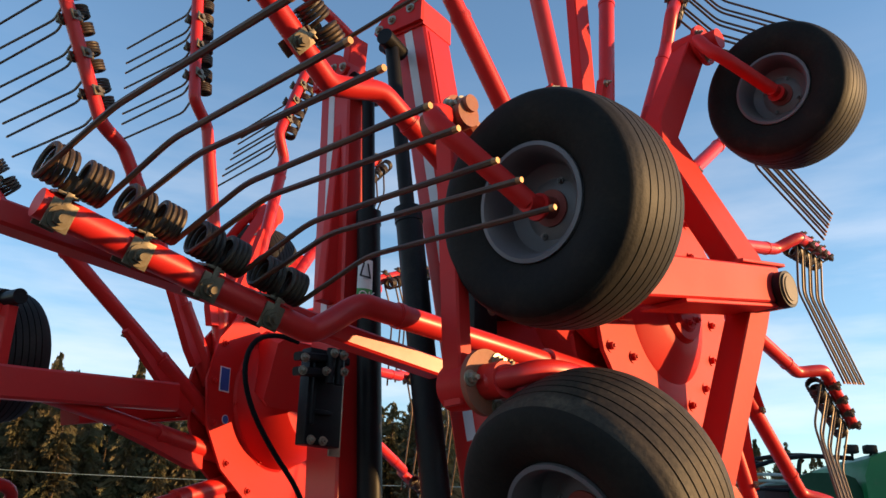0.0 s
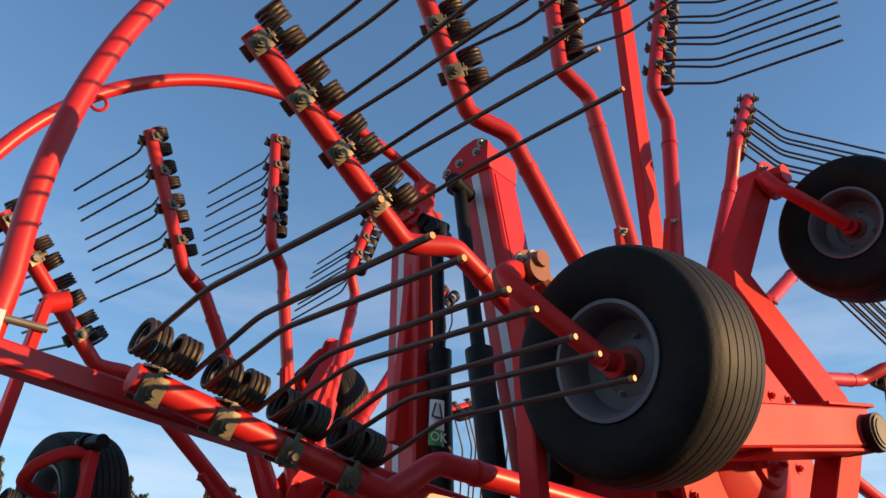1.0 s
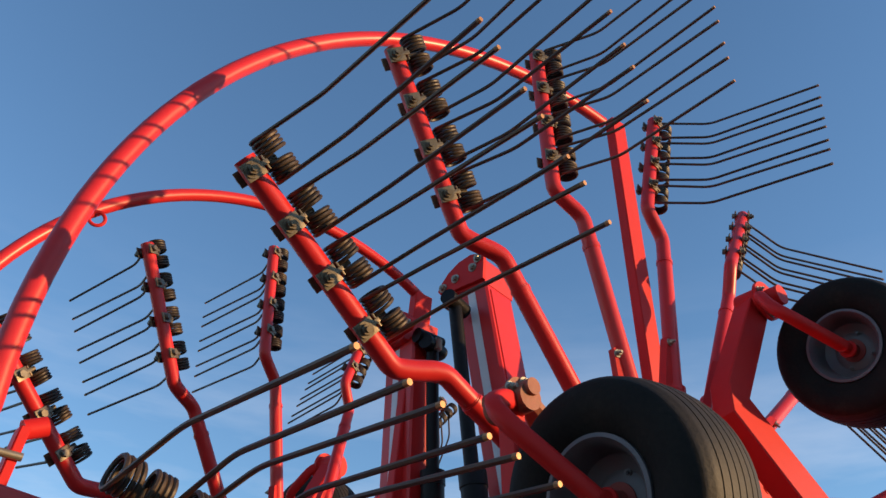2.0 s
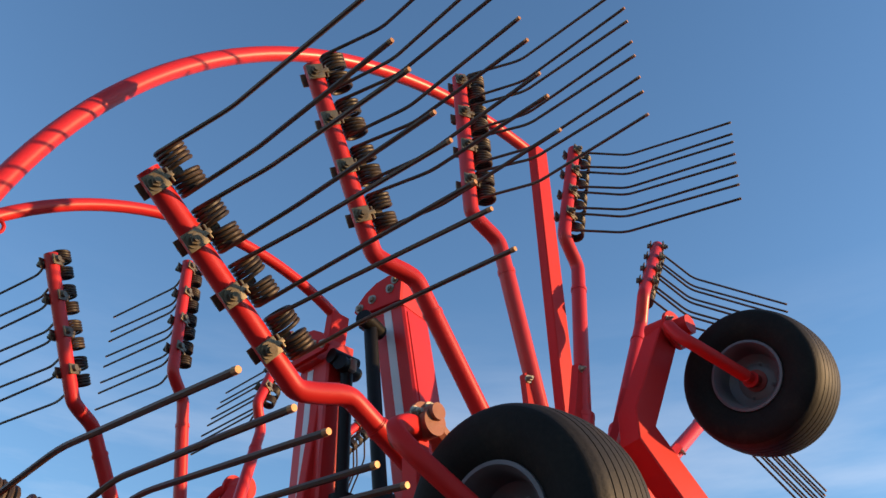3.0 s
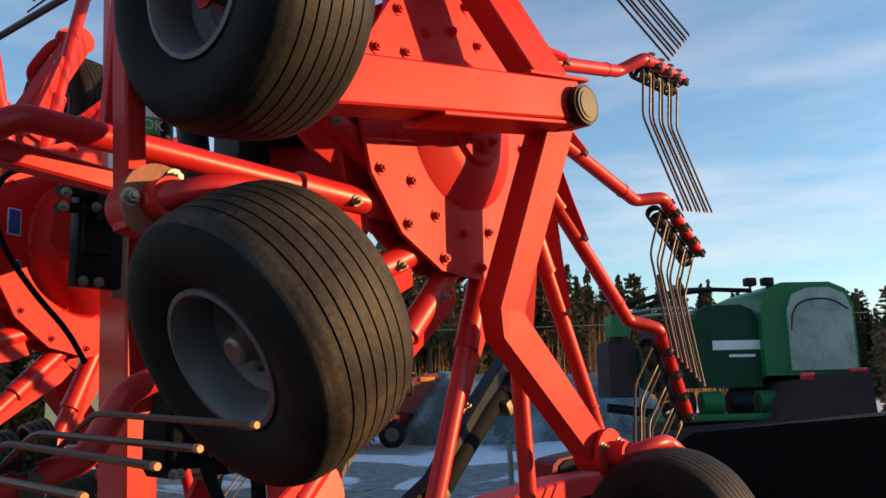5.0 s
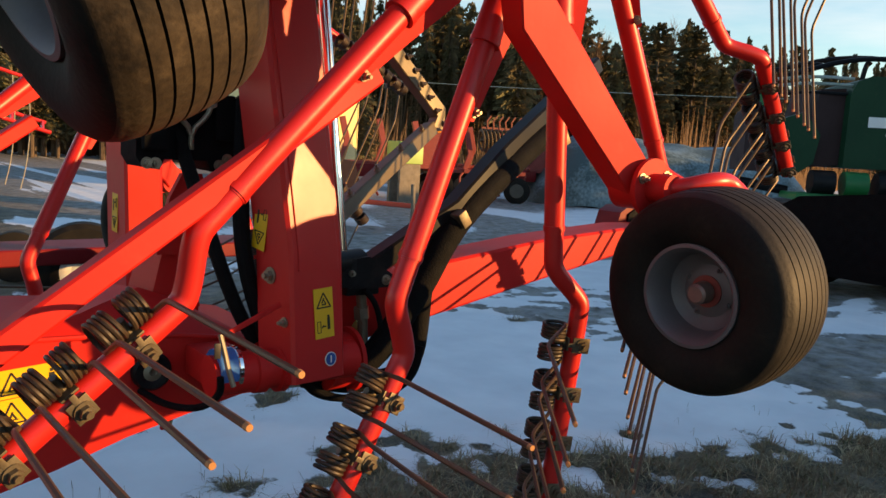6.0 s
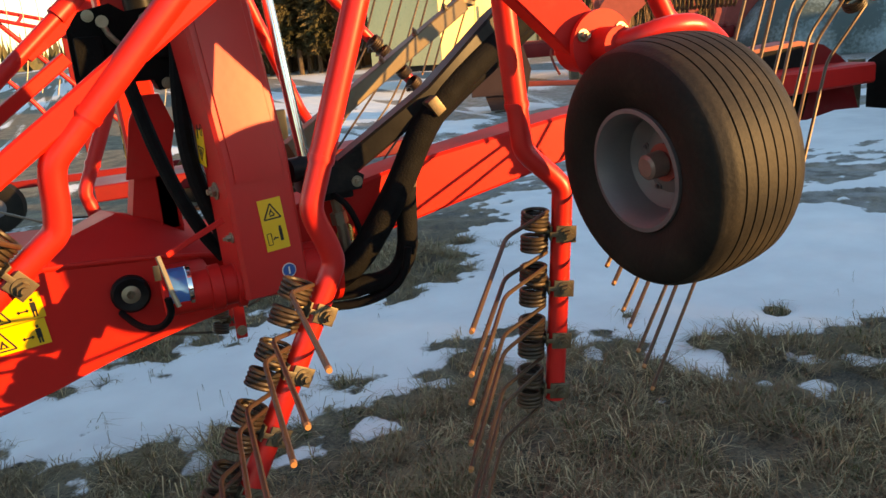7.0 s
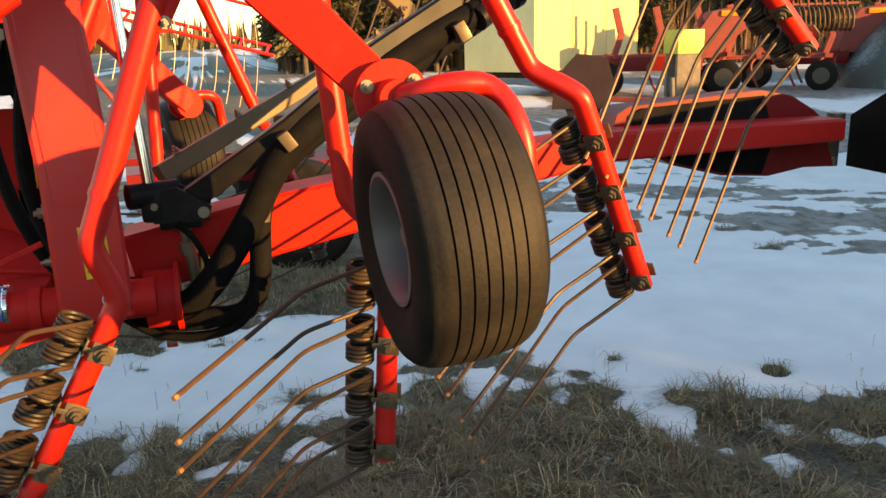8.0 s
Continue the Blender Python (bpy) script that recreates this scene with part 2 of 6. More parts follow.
def snow_cover(x, y):
    """0 bare turf, 1 snow."""
    n1 = noise.fractal(Vector((x * 0.9, y * 0.9, 5.0)), 1.0, 2.0, 4)
    n2 = noise.fractal(Vector((x * 3.1, y * 3.1, 9.0)), 1.0, 2.0, 3)
    d = edge_distance(x, y, SNOW_EDGE) if -5 < x < 8 and -2 < y < 8 else -3.0
    n3 = noise.noise(Vector((x * 7.0, y * 7.0, 4.0)))
    near = d * 1.35 + n1 * 0.35 + n2 * 0.62 + n3 * 0.55
    for hx, hy, r in THAWED:
        near -= 2.2 * math.exp(-((x - hx) ** 2 + (y - hy) ** 2) / (r * r))
    # beyond the strip: half-thawed snow along a wheel track
    far = max(0.0, min(1.0, (math.hypot(x, y) - 4.0) / 3.0))
    p, q = 0.9 * x - 0.44 * y, 0.44 * x + 0.9 * y
    wide = noise.fractal(Vector((p * 0.16, q * 0.75, 2.0)), 1.0, 2.0, 5) * 1.5 + (0.02 if x > 4 else -0.26) + n2 * 0.6 + 0.35 * noise.noise(Vector((x * 1.9, y * 4.5, 8.0)))
    return max(near, wide * far - (1 - far) * 1.0)


def ground_height(x, y):
    h = 0.04 * noise.noise(Vector((x * 0.35, y * 0.35, 0))) + 0.014 * noise.noise(Vector((x * 1.3, y * 1.3, 3))) + 0.012 * noise.noise(Vector((x * 4.2, y * 4.2, 5)))
    far = max(0.0, math.hypot(x, y) - 25) / 60
    return h + 0.4 * min(far, 1.5) * noise.noise(Vector((x * 0.02, y * 0.02, 7)))


def turf(x, y, cover):
    """Hummocks of matted grass where the snow has gone."""
    bare = max(0.0, min(1.0, -cover * 2.5)) * max(0.0, min(1.0, 6.0 - math.hypot(x, y)))
    return 0.060 * bare * max(0.0, 0.3 + noise.noise(Vector((x * 2.6, y * 2.6, 11.0))) + 0.4 * noise.noise(Vector((x * 7.0, y * 7.0, 13.0))))


def ground_material():
    m = bpy.data.materials.new("snow_and_dead_grass")
    m.use_nodes = True
    nt = m.node_tree
    n, l = nt.nodes, nt.links
    b = n["Principled BSDF"]
    geo = n.new("ShaderNodeNewGeometry")

    def noise_tex(scale, detail, rough=0.55):
        t = n.new("ShaderNodeTexNoise")
        t.inputs["Scale"].default_value, t.inputs["Detail"].default_value, t.inputs["Roughness"].default_value = scale, detail, rough
        l.new(geo.outputs["Position"], t.inputs["Vector"])
        return t
    lump, blade, snowy, soft = noise_tex(14, 5, 0.62), noise_tex(70, 6, 0.7), noise_tex(2.2, 6), noise_tex(1.1, 3)
    att = n.new("ShaderNodeAttribute")
    att.attribute_name = "snow"
    tot = n.new("ShaderNodeMath")
    tot.operation = "MULTIPLY_ADD"
    tot.inputs[1].default_value = 0.5
    l.new(lump.outputs["Fac"], tot.inputs[0])
    l.new(att.outputs["Fac"], tot.inputs[2])
    cut = n.new("ShaderNodeMapRange")
    cut.inputs["From Min"].default_value, cut.inputs["From Max"].default_value = 0.24, 0.34
    l.new(tot.outputs[0], cut.inputs["Value"])
    grass = n.new("ShaderNodeValToRGB")
    grass.color_ramp.elements[0].position, grass.color_ramp.elements[0].color = 0.40, (0.012, 0.009, 0.005, 1)
    grass.color_ramp.elements[1].position, grass.color_ramp.elements[1].color = 0.64, (0.27, 0.215, 0.135, 1)
    e = grass.color_ramp.elements.new(0.50)
    e.color = (0.100, 0.080, 0.048, 1)
    mottle = noise_tex(3.2, 6, 0.68)
    both = n.new("ShaderNodeMix")
    both.inputs["Factor"].default_value = 0.55
    l.new(blade.outputs["Fac"], both.inputs["A"])
    l.new(mottle.outputs["Fac"], both.inputs["B"])
    l.new(both.outputs["Result"], grass.inputs[0])
    snow = n.new("ShaderNodeValToRGB")
    snow.color_ramp.elements[0].position, snow.color_ramp.elements[0].color = 0.30, (0.68, 0.70, 0.74, 1)
    snow.color_ramp.elements[1].position, snow.color_ramp.elements[1].color = 0.70, (0.80, 0.82, 0.85, 1)
    l.new(snowy.outputs["Fac"], snow.inputs[0])
    mix = n.new("ShaderNodeMix")
    mix.data_type = "RGBA"
    l.new(cut.outputs[0], mix.inputs["Factor"])
    thin = n.new("ShaderNodeAttribute")
    thin.attribute_name = "slush"
    streak = n.new("ShaderNodeMapRange")
    streak.inputs["From Min"].default_value, streak.inputs["From Max"].default_value = 0.36, 0.62
    streak.inputs["To Min"].default_value, streak.inputs["To Max"].default_value = 0.10, 0.62
    slushy = noise_tex(4.5, 7, 0.66)
    l.new(slushy.outputs["Fac"], streak.inputs["Value"])
    part_thin = n.new("ShaderNodeMath")
    part_thin.operation = "MULTIPLY"
    l.new(streak.outputs[0], part_thin.inputs[0])
    l.new(thin.outputs["Fac"], part_thin.inputs[1])
    wet = n.new("ShaderNodeMix")
    wet.data_type = "RGBA"
    wet.inputs["B"].default_value = (0.42, 0.43, 0.45, 1)
    l.new(part_thin.outputs[0], wet.inputs["Factor"])
    l.new(grass.outputs[0], wet.inputs["A"])
    l.new(wet.outputs["Result"], mix.inputs["A"])
    l.new(snow.outputs[0], mix.inputs["B"])
    l.new(mix.outputs["Result"], b.inputs["Base Color"])
    b.inputs["Roughness"].default_value = 0.7
    bp = n.new("ShaderNodeBump")
    bp.inputs["Strength"].default_value, bp.inputs["Distance"].default_value = 0.45, 0.03
    rough = n.new("ShaderNodeMix")
    l.new(cut.outputs[0], rough.inputs["Factor"])
    l.new(blade.outputs["Fac"], rough.inputs["A"])
    calm = n.new("ShaderNodeMath")
    calm.operation = "MULTIPLY"
    calm.inputs[1].default_value = 0.35
    l.new(snowy.outputs["Fac"], calm.inputs[0])
    l.new(calm.outputs[0], rough.inputs["B"])
    l.new(rough.outputs["Result"], bp.inputs["Height"])
    l.new(bp.outputs[0], b.inputs["Normal"])
    return m


def build_ground():
    xs = sorted({round(v, 3) for v in [-2 + k * 0.05 for k in range(0, 172)] + [-2 - 0.1 * 1.28 ** k for k in range(0, 34)] + [6.6 + 0.1 * 1.28 ** k for k in range(0, 34)]})
    ys = sorted({round(v, 3) for v in [-0.6 + k * 0.05 for k in range(0, 140)] + [-0.6 - 0.1 * 1.28 ** k for k in range(0, 34)] + [6.4 + 0.1 * 1.28 ** k for k in range(0, 34)]})
    cover = [[max(-1.0, min(1.0, snow_cover(x, y))) for x in xs] for y in ys]
    verts = [(x, y, ground_height(x, y) + 0.035 * max(0, min(1, 0.5 + cover[j][i] * 1.6)) + turf(x, y, cover[j][i])) for j, y in enumerate(ys) for i, x in enumerate(xs)]
    w = len(xs)
    faces = [(j * w + i, j * w + i + 1, (j + 1) * w + i + 1, (j + 1) * w + i) for j in range(len(ys) - 1) for i in range(w - 1)]
    me = bpy.data.meshes.new("ground")
    me.from_pydata(verts, [], faces)
    for q in me.polygons:
        q.use_smooth = True
    layer = me.attributes.new("snow", "FLOAT", "POINT")
    layer.data.foreach_set("value", [c for row in cover for c in row])
    slush = me.attributes.new("slush", "FLOAT", "POINT")
    slush.data.foreach_set("value", [max(0.0, min(1.0, (math.hypot(x, y) - 4.5) / 2.0)) * max(0.0, min(1.0, (x - 1.5) / 2.5)) for y in ys for x in xs])
    me.materials.append(ground_material())
    tagged(new("ground", me), "field of patchy melting snow over dead brown grass", "ground", kind="structure")


build_ground()

# ---- the rake ----
rake = thing("hay_rake", (0.0, 0.69, 0.0), "large red twin-rotor hay rake folded upright for transport, standing on snow", "hay rake")
HUB = Vector((0.14, 0.0, 2.48))
NEAR = Matrix.Translation(HUB)
E_OUT, E_CW = Vector((0.9158, 0, -0.4016)), Vector((-0.4016, 0, -0.9158))
NUT4, NUT_STEP = Vector((1.367, 0.0, -0.025)), 0.1329
AXIS0, AXIS1 = Vector((0.30, 0.02, 0.178)), Vector((1.06, 0.02, -0.024))
ARM_SETS = {}


def on_axis(x, y):
    """A point of the straight inner tube."""
    return Vector((x, y, AXIS0.z + (x - AXIS0.x) * (AXIS1.z - AXIS0.z) / (AXIS1.x - AXIS0.x)))


def arm_meshes(s, shift):
    """One tine arm about the rotor axis, pointing along +X; s = 1 or -1 turns its tines to -Y or +Y."""
    if (s, shift) in ARM_SETS:
        return ARM_SETS[s, shift]
    Y = 0.02 * s
    bm = B()
    tube(bm, [on_axis(0.30, Y), on_axis(1.06, Y)], 0.0255, 16)
    line = NUT4 + E_CW * 0.014 + Vector((0, Y, 0))
    tube(bm, [on_axis(1.06, Y), on_axis(1.11, Y), on_axis(1.145, Y), (1.175, Y, -0.037), (1.205, Y, -0.021), (1.237, Y, -0.006), (1.265, Y, 0.003), (1.300, Y, -0.012), line - E_OUT * 0.02, line + E_OUT * (3 * NUT_STEP + 0.030)], 0.0240, 16)
    arm = mesh_of("tine_arm", bm, GLOSSRED)
    bm = B()
    cyl(bm, on_axis(1.044, Y), on_axis(1.056, Y), 0.0275, n=20)
    ring = mesh_of("joint_ring", bm, GLOSSRED)
    bm = B()
    cyl(bm, on_axis(0.27, Y), on_axis(0.57, Y), 0.033, n=20)
    cyl(bm, on_axis(0.560, Y), on_axis(0.575, Y), 0.0345, n=20)
    sleeve = mesh_of("arm_sleeve", bm, GLOSSRED)
    bm = B()
    web = [on_axis(x, Y) + Vector((0, 0, h)) for x, h in ((0.37, 0.020), (0.385, 0.082), (0.45, 0.086), (0.60, 0.058), (0.745, 0.036), (0.745, 0.018))]
    prism(bm, [(p.x, p.z) for p in web], Y - 0.013, Y + 0.013, 1)
    gusset = mesh_of("gusset", bm, RED)
    brackets, springs, ends = [], [], []
    turn = Matrix((E_OUT, Vector((0, 1, 0)), E_CW)).transposed().to_4x4()
    for j in range(4):
        nut = NUT4 + E_OUT * (NUT_STEP * j) + Vector((0, Y, 0))
        bm = B()
        tubec = nut + E_CW * 0.014
        face = Vector((0, -s, 0))
        hold = nut + E_CW * 0.004
        block(bm, hold + face * 0.026 + E_CW * 0.003, (0.040, 0.005, 0.046), 0.0012, turn)
        block(bm, hold - face * 0.026 + E_CW * 0.003, (0.036, 0.005, 0.046), 0.0012, turn)
        block(bm, nut + E_CW * 0.0405, (0.034, 0.044, 0.005), 0.0012, turn)
        for q in (-1, 1):
            block(bm, tubec + Vector((0, 0.0275 * q, 0)), (0.011, 0.004, 0.060), 0.001, turn)
        cyl(bm, nut + E_CW * 0.042, nut + E_CW * 0.074, 0.008, n=10)
        cyl(bm, hold - face * 0.036, hold + face * 0.030, 0.008, n=10)
        cyl(bm, hold + face * 0.0285, hold + face * 0.032, 0.0185, n=20)
        cyl(bm, hold + face * 0.032, hold + face * 0.042, 0.0125, n=6)
        cyl(bm, hold + face * 0.042, hold + face * 0.049, 0.0068, n=10)
        cyl(bm, hold - face * 0.040, hold - face * 0.030, 0.012, n=6)
        brackets.append(mesh_of("clamp", bm, CLAMP))
        bm = B()
        for q in (-1, 1):
            c = nut + E_CW * 0.076 + E_OUT * (0.028 * q)
            turns, R, pitch, N = 4.056, 0.0285, 0.0099, 18
            pts = [nut + E_CW * 0.045 + E_OUT * 0.008 * q]
            for k in range(round(turns * N) + 1):
                a = 2 * math.pi * k / N + math.pi * 0.5
                pts.append(c + E_OUT * (q * (-0.019 + pitch * k / N)) - E_CW * (R * math.sin(a)) + Vector((0, s * R * math.cos(a), 0)))
            end = pts[-1]
            bend = nut + E_OUT * (-0.005 + 0.40 * shift + 0.045 * q) + E_CW * 0.1615 + Vector((0, -0.156 * s, 0))
            tip = nut + E_OUT * (0.007 + shift + 0.040 * q) + E_CW * 0.262 + Vector((0, -0.545 * s, 0))
            for f in (0.35, 0.7):
                pts.append(end.lerp(bend, f))
            k0 = bend + (end - bend).normalized() * 0.03
            k1 = bend + (tip - bend).normalized() * 0.03
            for f in range(5):
                w = f / 4
                pts.append(k0 * (1 - w) ** 2 + bend * 2 * w * (1 - w) + k1 * w * w)
            pts.append(tip)
            first = len(bm.faces)
            sweep(bm, pts, circle(0.0048, 7), up=E_OUT)
            for f in list(bm.faces)[first:]:
                away = f.calc_center_median() - c
                away -= E_OUT * away.dot(E_OUT)
                f.material_index = 1 if away.length < 0.036 else 0
            ends.append((tip, (tip - bend).normalized()))
        springs.append(mesh_of("spring_tine", bm, STEEL))
        springs[-1].materials.append(COIL)
    caps = []
    for p, d in ends:
        bm = B()
        cyl(bm, p - d * 0.002, p + d * 0.006, 0.0052, 0.0044, n=8)
        caps.append(mesh_of("tine_end", bm, TIP))
    ARM_SETS[s, shift] = (arm, ring, sleeve, gusset, brackets, springs, caps)
    return ARM_SETS[s, shift]


# one row for each arm: turn about its own tube, shift of its tine ends, lean out of the rotor's plane, degrees off the even spacing
ARMS = ((-18, -0.0, 0.026, -1.3), (-22, 0.01, 0.007, -1.4), (-26, 0.0, 0.003, 0.3), (-19, 0.0, 0.004, -0.1), (-1, 0.01, 0.005, 0.2), (31, 0.0, 0.015, 2.6), (54, 0.01, 0.012, 2.3), (62, 0.04, -0.013, 1.4), (62, 0.0, 0.005, 0.3), (64, 0.07, 0.015, 0.3), (52, 0.04, 0.012, 0.4), (26, 0.04, 0.015, -0.5), (-5, 0.02, 0.007, -2.2), (-14, 0.02, 0.013, -1.6), (-15.5, 0.035, 0.009, 0.0))


def build_rotor(M, s, phase, arms):
    for k, (roll, shift, lean, off) in enumerate(arms):
        mesh = arm_meshes(s, shift)
        p0, p1 = AXIS0.copy(), AXIS1.copy()
        p0.y *= s
        p1.y *= s
        spin = Matrix.Translation(p1) @ Matrix.Rotation(radians(roll * s), 4, p1 - p0) @ Matrix.Translation(-p1)
        at = M @ Matrix.Rotation(-radians(phase - 24 * k + off), 4, "Y") @ Matrix.Rotation(math.atan(lean * s), 4, "Z") @ spin
        arm = part("tine_arm", mesh[0], RED, rake, "red tubular arm with spring tines", at)
        part("joint_ring", mesh[1], RED, arm)
        part("arm_sleeve", mesh[2], RED, arm)
        part("gusset", mesh[3], RED, arm)
        for a in mesh[4]:
            part("clamp", a, CLAMP, arm, "tarnished zinc clamp with a nut")
        for a in mesh[5]:
            part("spring_tine", a, STEEL, arm, "brown double coil spring tine")
        for a in mesh[6]:
            part("tine_end", a, TIP, arm, "bare ground steel tine end")
        bolt((0.43, -0.013 * s, 0.143), (0, -s, 0), arm, 0.009)
        bolt((0.725, 0.007 * s, 0.092), (0, -s, 0), arm, 0.008)
    bm = B()
    lathe(bm, (0, 0, 0), [(-0.073, 0.05), (-0.073, 0.115), (-0.066, 0.135), (-0.036, 0.205), (-0.029, 0.216), (-0.010, 0.218), (0.0, 0.26), (0.09, 0.25), (0.19, 0.22), (0.24, 0.17), (0.25, 0.05)], Vector((0, s, 0)), 60)
    dish = part("rotor_dish", bm, SATINRED, rake, "red round rotor dish", M)
    for near, far in ((-0.029, -0.017), (0.055, 0.065)):
        bm = B()
        prism(bm, [(0.405 * math.cos(radians(phase + 12 + 24 * k)), 0.405 * math.sin(radians(phase + 12 + 24 * k))) for k in range(15)], near * s, far * s, 1)
        plate = part("rotor_plate", bm, SATINRED, dish)
        if near < 0:
            for k in range(15):
                for r, turn in ((0.283, 0), (0.372, 12)):
                    a = radians(phase + turn + 24 * k)
                    bolt((r * math.cos(a), -0.029 * s, r * math.sin(a)), (0, -s, 0), plate, 0.011, 0.011, 0.004, RED)
    bm = B()
    lathe(bm, (0, 0, 0), [(-0.096, 0.0), (-0.096, 0.062), (-0.088, 0.072), (-0.088, 0.094), (-0.072, 0.104), (-0.072, 0.0)], Vector((0, s, 0)), 40)
    cover = part("bearing_cover", bm, SATINRED, rake, "", M)
    for k in range(6):
        a = radians(20 + 60 * k)
        bolt((0.050 * math.cos(a), -0.096 * s, 0.050 * math.sin(a)), (0, -s, 0), cover, 0.009, 0.010, 0.004, RED)


NEAR_ROTOR = Matrix.Translation((0.129, -0.003, 2.473)) @ Matrix.Rotation(radians(3.18), 4, "Z") @ Matrix.Rotation(radians(-0.19), 4, "X")
FAR_ROTOR = Matrix.Translation((-0.189, 1.630, 2.329)) @ Matrix.Rotation(radians(18.36), 4, "Z") @ Matrix.Rotation(radians(-2.01), 4, "X")
build_rotor(NEAR_ROTOR, 1, 194.76, ARMS)
ARMS_FAR = ((-9, 0.0, -0.034, 0.0), (-3, 0.0, -0.033, -0.8), (-15, -0.02, -0.024, 0.5), (-10, -0.01, -0.02, 1.1), (-4, 0.0, -0.041, -1.4), (31, 0.02, -0.034, 0.0), (54, 0.02, -0.034, 0.0), (62, 0.02, -0.034, 0.0), (62, 0.02, -0.034, 0.0), (64, 0.02, -0.034, 0.0), (52, 0.02, -0.034, 0.0), (26, 0.02, -0.034, 0.0), (-5, 0.02, -0.034, 0.0), (-14, 0.02, -0.034, 0.0), (-11, 0.02, -0.034, 0.0))
build_rotor(FAR_ROTOR, -1, 187.09, ARMS_FAR)

TYRES = {}


def tyre_mesh(R, W, rr, muddy):
    key = (R, W, rr, muddy)
    if key in TYRES:
        return TYRES[key]
    side = [(-W * 0.20, rr - 0.008), (-W * 0.36, rr - 0.004), (-W * 0.43, rr + 0.012), (-W * 0.485, rr + 0.04), (-W * 0.50, R * 0.73), (-W * 0.49, R * 0.82), (-W * 0.465, R * 0.89), (-W * 0.425, R * 0.932), (-W * 0.39, R * 0.952), (-W * 0.365, R * 0.959)]
    ribs = 7
    step = W * 0.72 / ribs

    def crown(x):
        return R * (1.0 - 0.034 * abs(x / (W * 0.36)) ** 2.3)
    prof = [(a, b, 0) for a, b in side]
    for k in range(ribs):
        x0 = -W * 0.36 + step * k
        prof += [(x0 + step * 0.08, crown(x0 + step * 0.08), 1), (x0 + step * 0.5, crown(x0 + step * 0.5), 1), (x0 + step * 0.92, crown(x0 + step * 0.92), 1)]
        if k < ribs - 1:
            prof += [(x0 + step * 0.95, crown(x0 + step) - 0.011, 2), (x0 + step * 1.05, crown(x0 + step) - 0.011, 2)]
    prof += [(-a, b, 0) for a, b in reversed(side)]
    bm = B()
    n = 80
    rings = [[bm.verts.new((x, r * math.cos(2 * math.pi * k / n), r * math.sin(2 * math.pi * k / n))) for k in range(n)] for x, r, _ in prof]
    for i in range(len(rings) - 1):
        m0, m1 = prof[i][2], prof[i + 1][2]
        for k in range(n):
            f = bm.faces.new((rings[i][k], rings[i][(k + 1) % n], rings[i + 1][(k + 1) % n], rings[i + 1][k]))
            f.material_index = 1 if (m0 == 1 and m1 == 1) or 2 not in (m0, m1) and min(prof[i][1], prof[i + 1][1]) > R * 0.90 else 0
    me = mesh_of("tyre", bm, RUBBER, 40)
    me.materials.append(MUDDY if muddy else TREAD)
    TYRES[key] = me
    return me


def wheel(at, muddy=False, size=1.0, capped=False):
    """Low-profile implement wheel with ribbed tread; its dished face looks to -X."""
    R, W, rr = 0.228 * size, 0.215 * size, 0.108 * size
    bm = B()
    lathe(bm, (0, 0, 0), [(-W * 0.26, 0.0), (-W * 0.26, 0.016), (-W * 0.245, 0.019), (-W * 0.12, 0.021), (-W * 0.12, 0.036), (W * 0.2, 0.036), (W * 0.2, 0.0)], Vector((1, 0, 0)), 24)
    wh = part("wheel", bm, DARKRED, rake, "small ribbed implement wheel on a silver rim", at)
    part("tyre", tyre_mesh(R, W, rr, muddy), RUBBER, wh, "mud-caked ribbed tyre" if muddy else "worn ribbed black tyre")
    bm = B()
    lathe(bm, (0, 0, 0), [(-W * 0.44, rr + 0.006), (-W * 0.445, rr - 0.002), (-W * 0.40, rr - 0.010), (-W * 0.30, rr - 0.016), (-W * 0.14, rr - 0.022), (-W * 0.09, rr - 0.036), (-W * 0.07, rr * 0.55), (-W * 0.10, rr * 0.42), (-W * 0.10, 0.026), (-W * 0.07, 0.026), (W * 0.3, rr - 0.02), (W * 0.42, rr + 0.004)], Vector((1, 0, 0)), 64)
    part("rim", bm, RIM, wh)
    if capped:
        bm = B()
        lathe(bm, (0, 0, 0), [(-W * 0.32, 0.0), (-W * 0.32, 0.017), (-W * 0.30, 0.023), (-W * 0.15, 0.025), (-W * 0.15, 0.0)], Vector((1, 0, 0)), 28)
        part("hub_cap", bm, HUBCAP, wh, "pinkish grey worn hub cap")
    for k in range(4):
        a = 2 * math.pi * (k + 0.3) / 4
        bolt((-W * 0.085, 0.055 * math.cos(a), 0.055 * math.sin(a)), (-1, 0, 0), wh, 0.0045, 0.005, 0.002, RIM, name="wheel_nut")
    return wh


